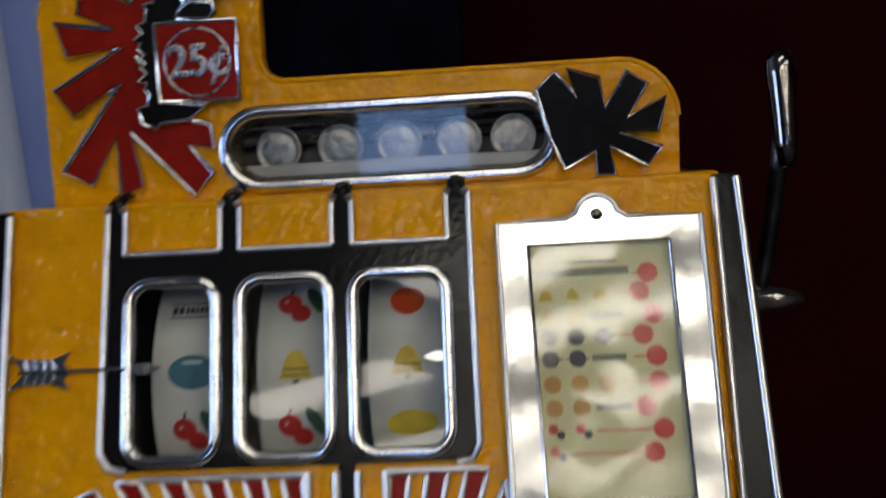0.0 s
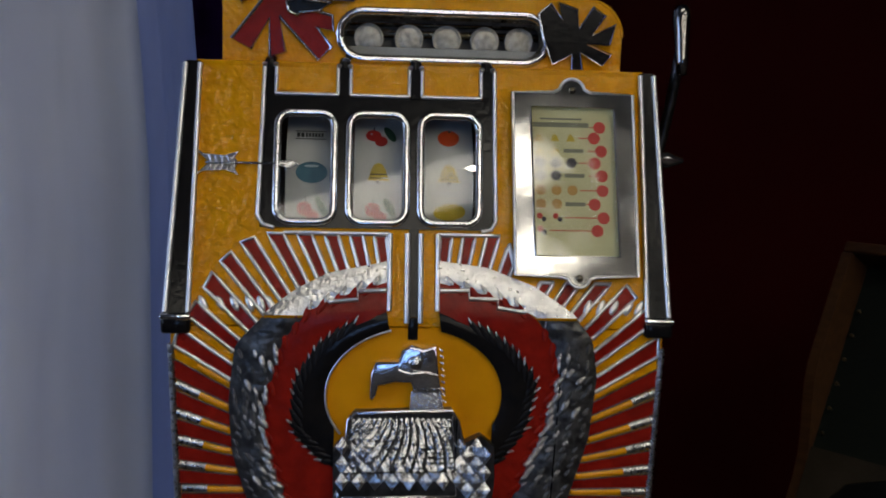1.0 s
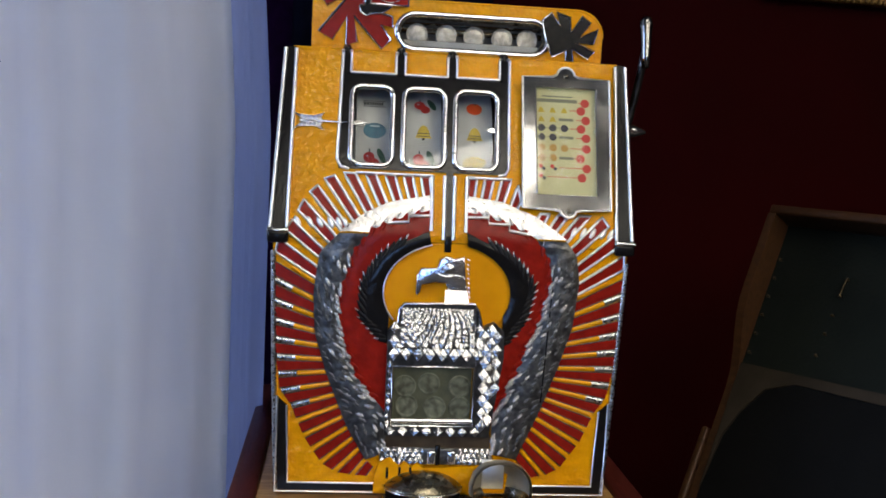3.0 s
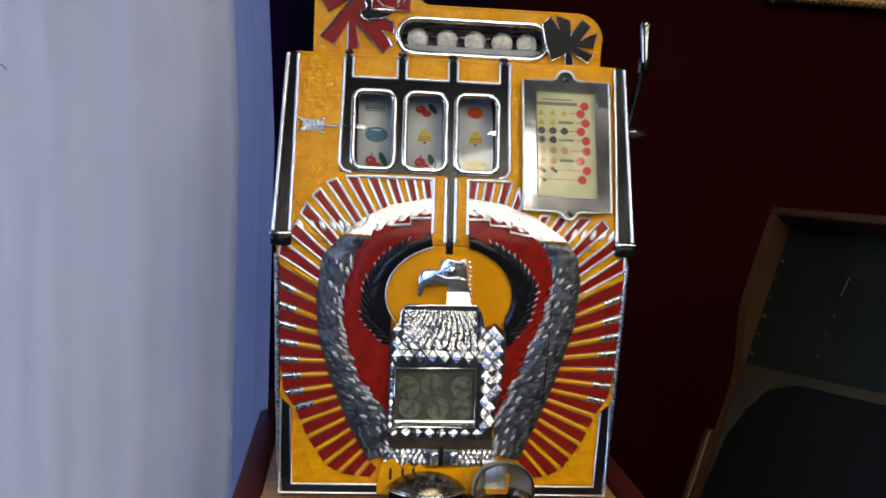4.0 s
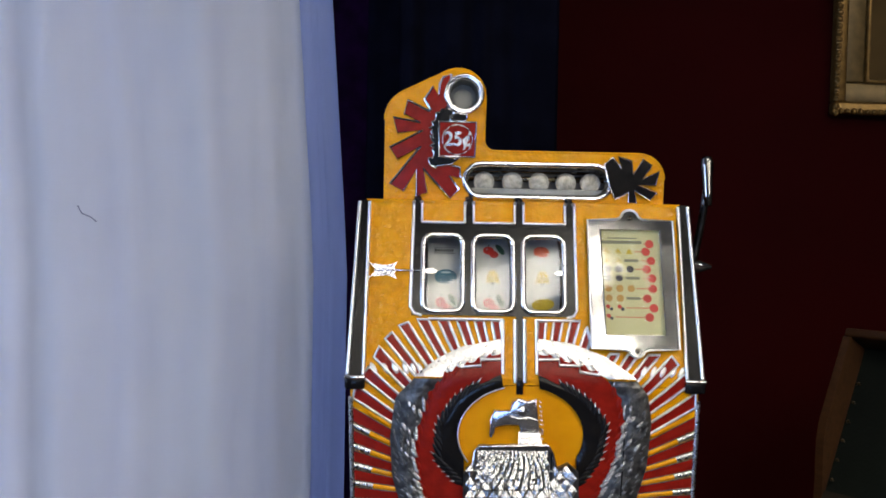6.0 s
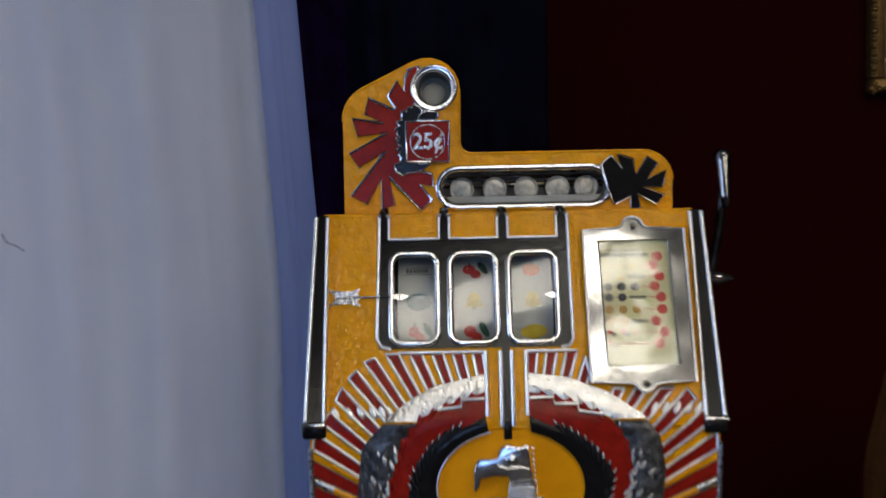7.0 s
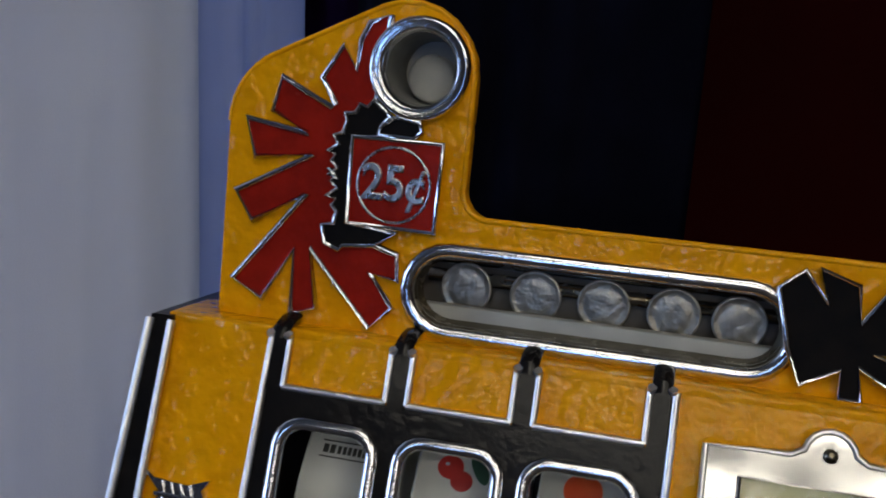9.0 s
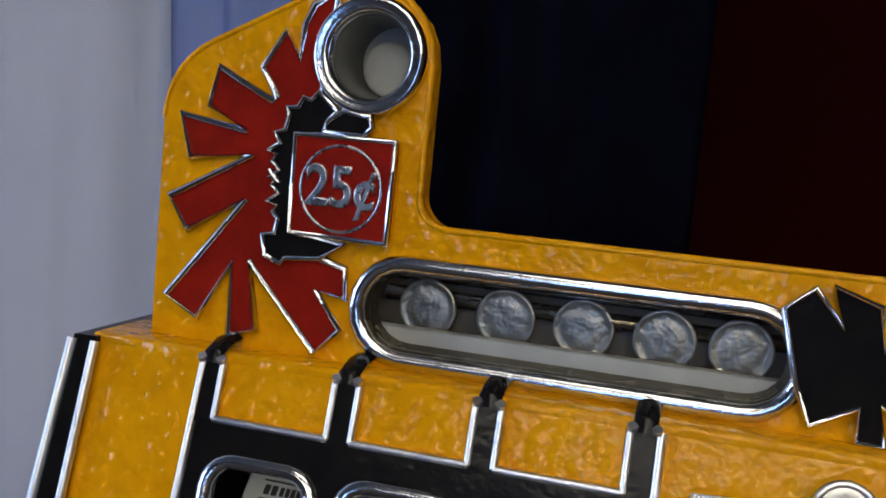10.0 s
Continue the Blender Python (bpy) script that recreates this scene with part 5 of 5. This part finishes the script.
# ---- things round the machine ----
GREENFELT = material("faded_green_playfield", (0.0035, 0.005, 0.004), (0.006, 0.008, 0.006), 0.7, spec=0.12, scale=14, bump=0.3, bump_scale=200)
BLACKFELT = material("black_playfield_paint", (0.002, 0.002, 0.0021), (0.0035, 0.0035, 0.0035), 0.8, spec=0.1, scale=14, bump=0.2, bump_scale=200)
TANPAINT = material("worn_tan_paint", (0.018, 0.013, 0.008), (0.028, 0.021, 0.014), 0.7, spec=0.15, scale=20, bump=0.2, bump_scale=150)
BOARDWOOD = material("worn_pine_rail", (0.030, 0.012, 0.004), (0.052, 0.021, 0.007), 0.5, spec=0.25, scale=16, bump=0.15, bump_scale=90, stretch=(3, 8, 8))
BRASSNAIL = material("old_brass", (0.07, 0.05, 0.026), (0.11, 0.08, 0.045), 0.5, 1.0, scale=60)

board = tagged(new("game_board"), "old wooden pin game board with dark green playfield, leaning", "game board")
u = Vector((0.60, -0.80, 0.0)).normalized()
down = Vector((-0.80 * 0.50, -0.60 * 0.50, -1.0)).normalized()
nrm = u.cross(down)
nrm = nrm if nrm.y < 0 else -nrm
board.matrix_world = Matrix((( u.x, down.x, nrm.x, 0.498), (u.y, down.y, nrm.y, 0.30), (u.z, down.z, nrm.z, 0.341), (0, 0, 0, 1)))
BW, BL = 0.46, 1.10
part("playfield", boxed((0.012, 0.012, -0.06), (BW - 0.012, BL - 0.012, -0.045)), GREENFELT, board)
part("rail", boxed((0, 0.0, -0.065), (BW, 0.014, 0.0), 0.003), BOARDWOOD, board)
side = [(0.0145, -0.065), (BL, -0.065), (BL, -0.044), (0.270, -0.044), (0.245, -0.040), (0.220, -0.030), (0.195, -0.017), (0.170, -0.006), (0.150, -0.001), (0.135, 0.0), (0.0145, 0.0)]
bm = bmesh.new()
plate(bm, lambda v, h, x=0.0: Vector((x, v, h)), side, h=0.012)
f = [bm.verts.new((0.0, v, h)) for v, h in side]
bm.faces.new(f)
bmesh.ops.remove_doubles(bm, verts=bm.verts, dist=1e-6)
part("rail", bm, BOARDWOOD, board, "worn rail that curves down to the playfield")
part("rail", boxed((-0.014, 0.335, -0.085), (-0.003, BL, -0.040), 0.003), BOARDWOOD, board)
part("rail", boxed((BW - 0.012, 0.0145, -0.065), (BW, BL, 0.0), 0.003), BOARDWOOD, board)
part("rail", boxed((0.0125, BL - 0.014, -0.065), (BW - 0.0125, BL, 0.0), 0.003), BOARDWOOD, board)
flatp = lambda x, v, h=0.0: Vector((x, v, -0.045 + h))
bm = bmesh.new()
plate(bm, flatp, [(0.012, 0.232), (BW - 0.012, 0.232), (BW - 0.012, 0.248), (0.10, 0.246), (0.060, 0.262), (0.035, 0.300), (0.020, 0.340), (0.012, 0.420)], h=0.004)
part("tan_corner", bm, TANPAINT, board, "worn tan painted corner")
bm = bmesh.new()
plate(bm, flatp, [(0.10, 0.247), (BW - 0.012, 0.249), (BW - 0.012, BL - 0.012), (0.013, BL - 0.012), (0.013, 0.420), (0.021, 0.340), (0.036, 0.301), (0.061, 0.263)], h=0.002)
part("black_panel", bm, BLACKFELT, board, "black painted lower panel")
nail = None
for x, v in [(0.020, 0.070 + k * 0.029) for k in range(6)] + [(0.125, 0.085), (0.122, 0.110), (0.120, 0.140), (0.118, 0.168), (0.115, 0.200), (0.25, 0.09), (0.25, 0.15), (0.25, 0.21)]:
    if nail is None:
        bm = bmesh.new()
        lathe(bm, [(0.0, 0.008), (0.0018, 0.0074), (0.0026, 0.0055), (0.0012, 0.005), (0.0012, 0.0)], 10)
        nail = part("nail", bm, BRASSNAIL, board, smooth=True)
        data = nail.data
    else:
        nail = new("nail", data)
        nail.parent = board
    nail.matrix_local = pose(x, v, -0.045)
part("wire", tube(bmesh.new(), [(0.125, 0.085, -0.038), (0.122, 0.110, -0.038)], 0.0012), BRASSNAIL, board)
bm = bmesh.new()
rr = random.Random(5)
for k in range(5):
    cx, cv = 0.20 + rr.uniform(-0.03, 0.05), 0.44 + rr.uniform(-0.02, 0.03)
    plate(bm, flatp, [(cx + rr.uniform(0.006, 0.014) * math.cos(a * 0.9), cv + rr.uniform(0.004, 0.010) * math.sin(a * 0.9)) for a in range(7)], h=0.0035 + 0.0003 * k)
part("worn_patch", bm, TANPAINT, board)

GOLD = material("old_gilt", (0.15, 0.082, 0.020), (0.25, 0.145, 0.042), 0.42, 0.7, scale=70, bump=0.5, bump_scale=160)
GOLDDARK = material("dark_gilt_cove", (0.10, 0.065, 0.02), (0.16, 0.10, 0.035), 0.45, 0.5, scale=50, bump=0.2)
PICTURE = material("dark_old_picture", (0.05, 0.03, 0.010), (0.09, 0.055, 0.018), 0.65, scale=7, spec=0.1)
pic = tagged(new("picture_frame"), "ornate gilt picture frame hanging on the dark red wall", "picture frame")
pic.matrix_world = pose(0.648, 0.75, 0.702, 0, 0.8, 0)
GW, GH = 0.62, 0.80
for lo, hi, name in (((0.0, -0.030, 0.0), (GW, -0.002, 0.022), "rail"), ((0.0, -0.030, GH - 0.022), (GW, -0.002, GH), "rail"), ((0.0, -0.030, 0.0222), (0.022, -0.002, GH - 0.0222), "rail"), ((GW - 0.022, -0.030, 0.0222), (GW, -0.002, GH - 0.0222), "rail")):
    part(name, boxed(lo, hi, 0.004), GOLD, pic)
for lo, hi in (((0.0224, -0.020, 0.0224), (GW - 0.0224, -0.004, 0.060)), ((0.0224, -0.020, GH - 0.060), (GW - 0.0224, -0.004, GH - 0.0224)), ((0.0224, -0.020, 0.0602), (0.060, -0.004, GH - 0.0602)), ((GW - 0.060, -0.020, 0.0602), (GW - 0.0224, -0.004, GH - 0.0602))):
    part("cove", boxed(lo, hi, 0.003), GOLDDARK, pic)
bm = bmesh.new()
tube(bm, [(0.062, -0.022, 0.062), (GW - 0.062, -0.022, 0.062), (GW - 0.062, -0.022, GH - 0.062), (0.062, -0.022, GH - 0.062)], 0.006, closed=True, sides=8)
part("lip", bm, GOLD, pic, smooth=True)
part("picture", boxed((0.060, -0.010, 0.060), (GW - 0.060, -0.005, GH - 0.060)), PICTURE, pic)
bead = None
for k in range(130):
    d = k * 0.0125
    x, z = (0.004, d) if d < GH else (d - GH, 0.004)
    if x > GW:
        break
    if bead is None:
        bm = bmesh.new()
        lathe(bm, [(0.0, 0.006), (0.004, 0.0045), (0.0062, 0.0), (0.005, -0.004)], 8)
        bead = part("bead", bm, GOLD, pic, smooth=True)
        data = bead.data
    else:
        bead = new("bead", data)
        bead.parent = pic
    bead.matrix_local = pose(x, -0.030, z, 90 + rr.uniform(-12, 12), rr.uniform(-12, 12), 0) @ Matrix.Diagonal((rr.uniform(0.8, 1.15), rr.uniform(0.8, 1.15), 1, 1))
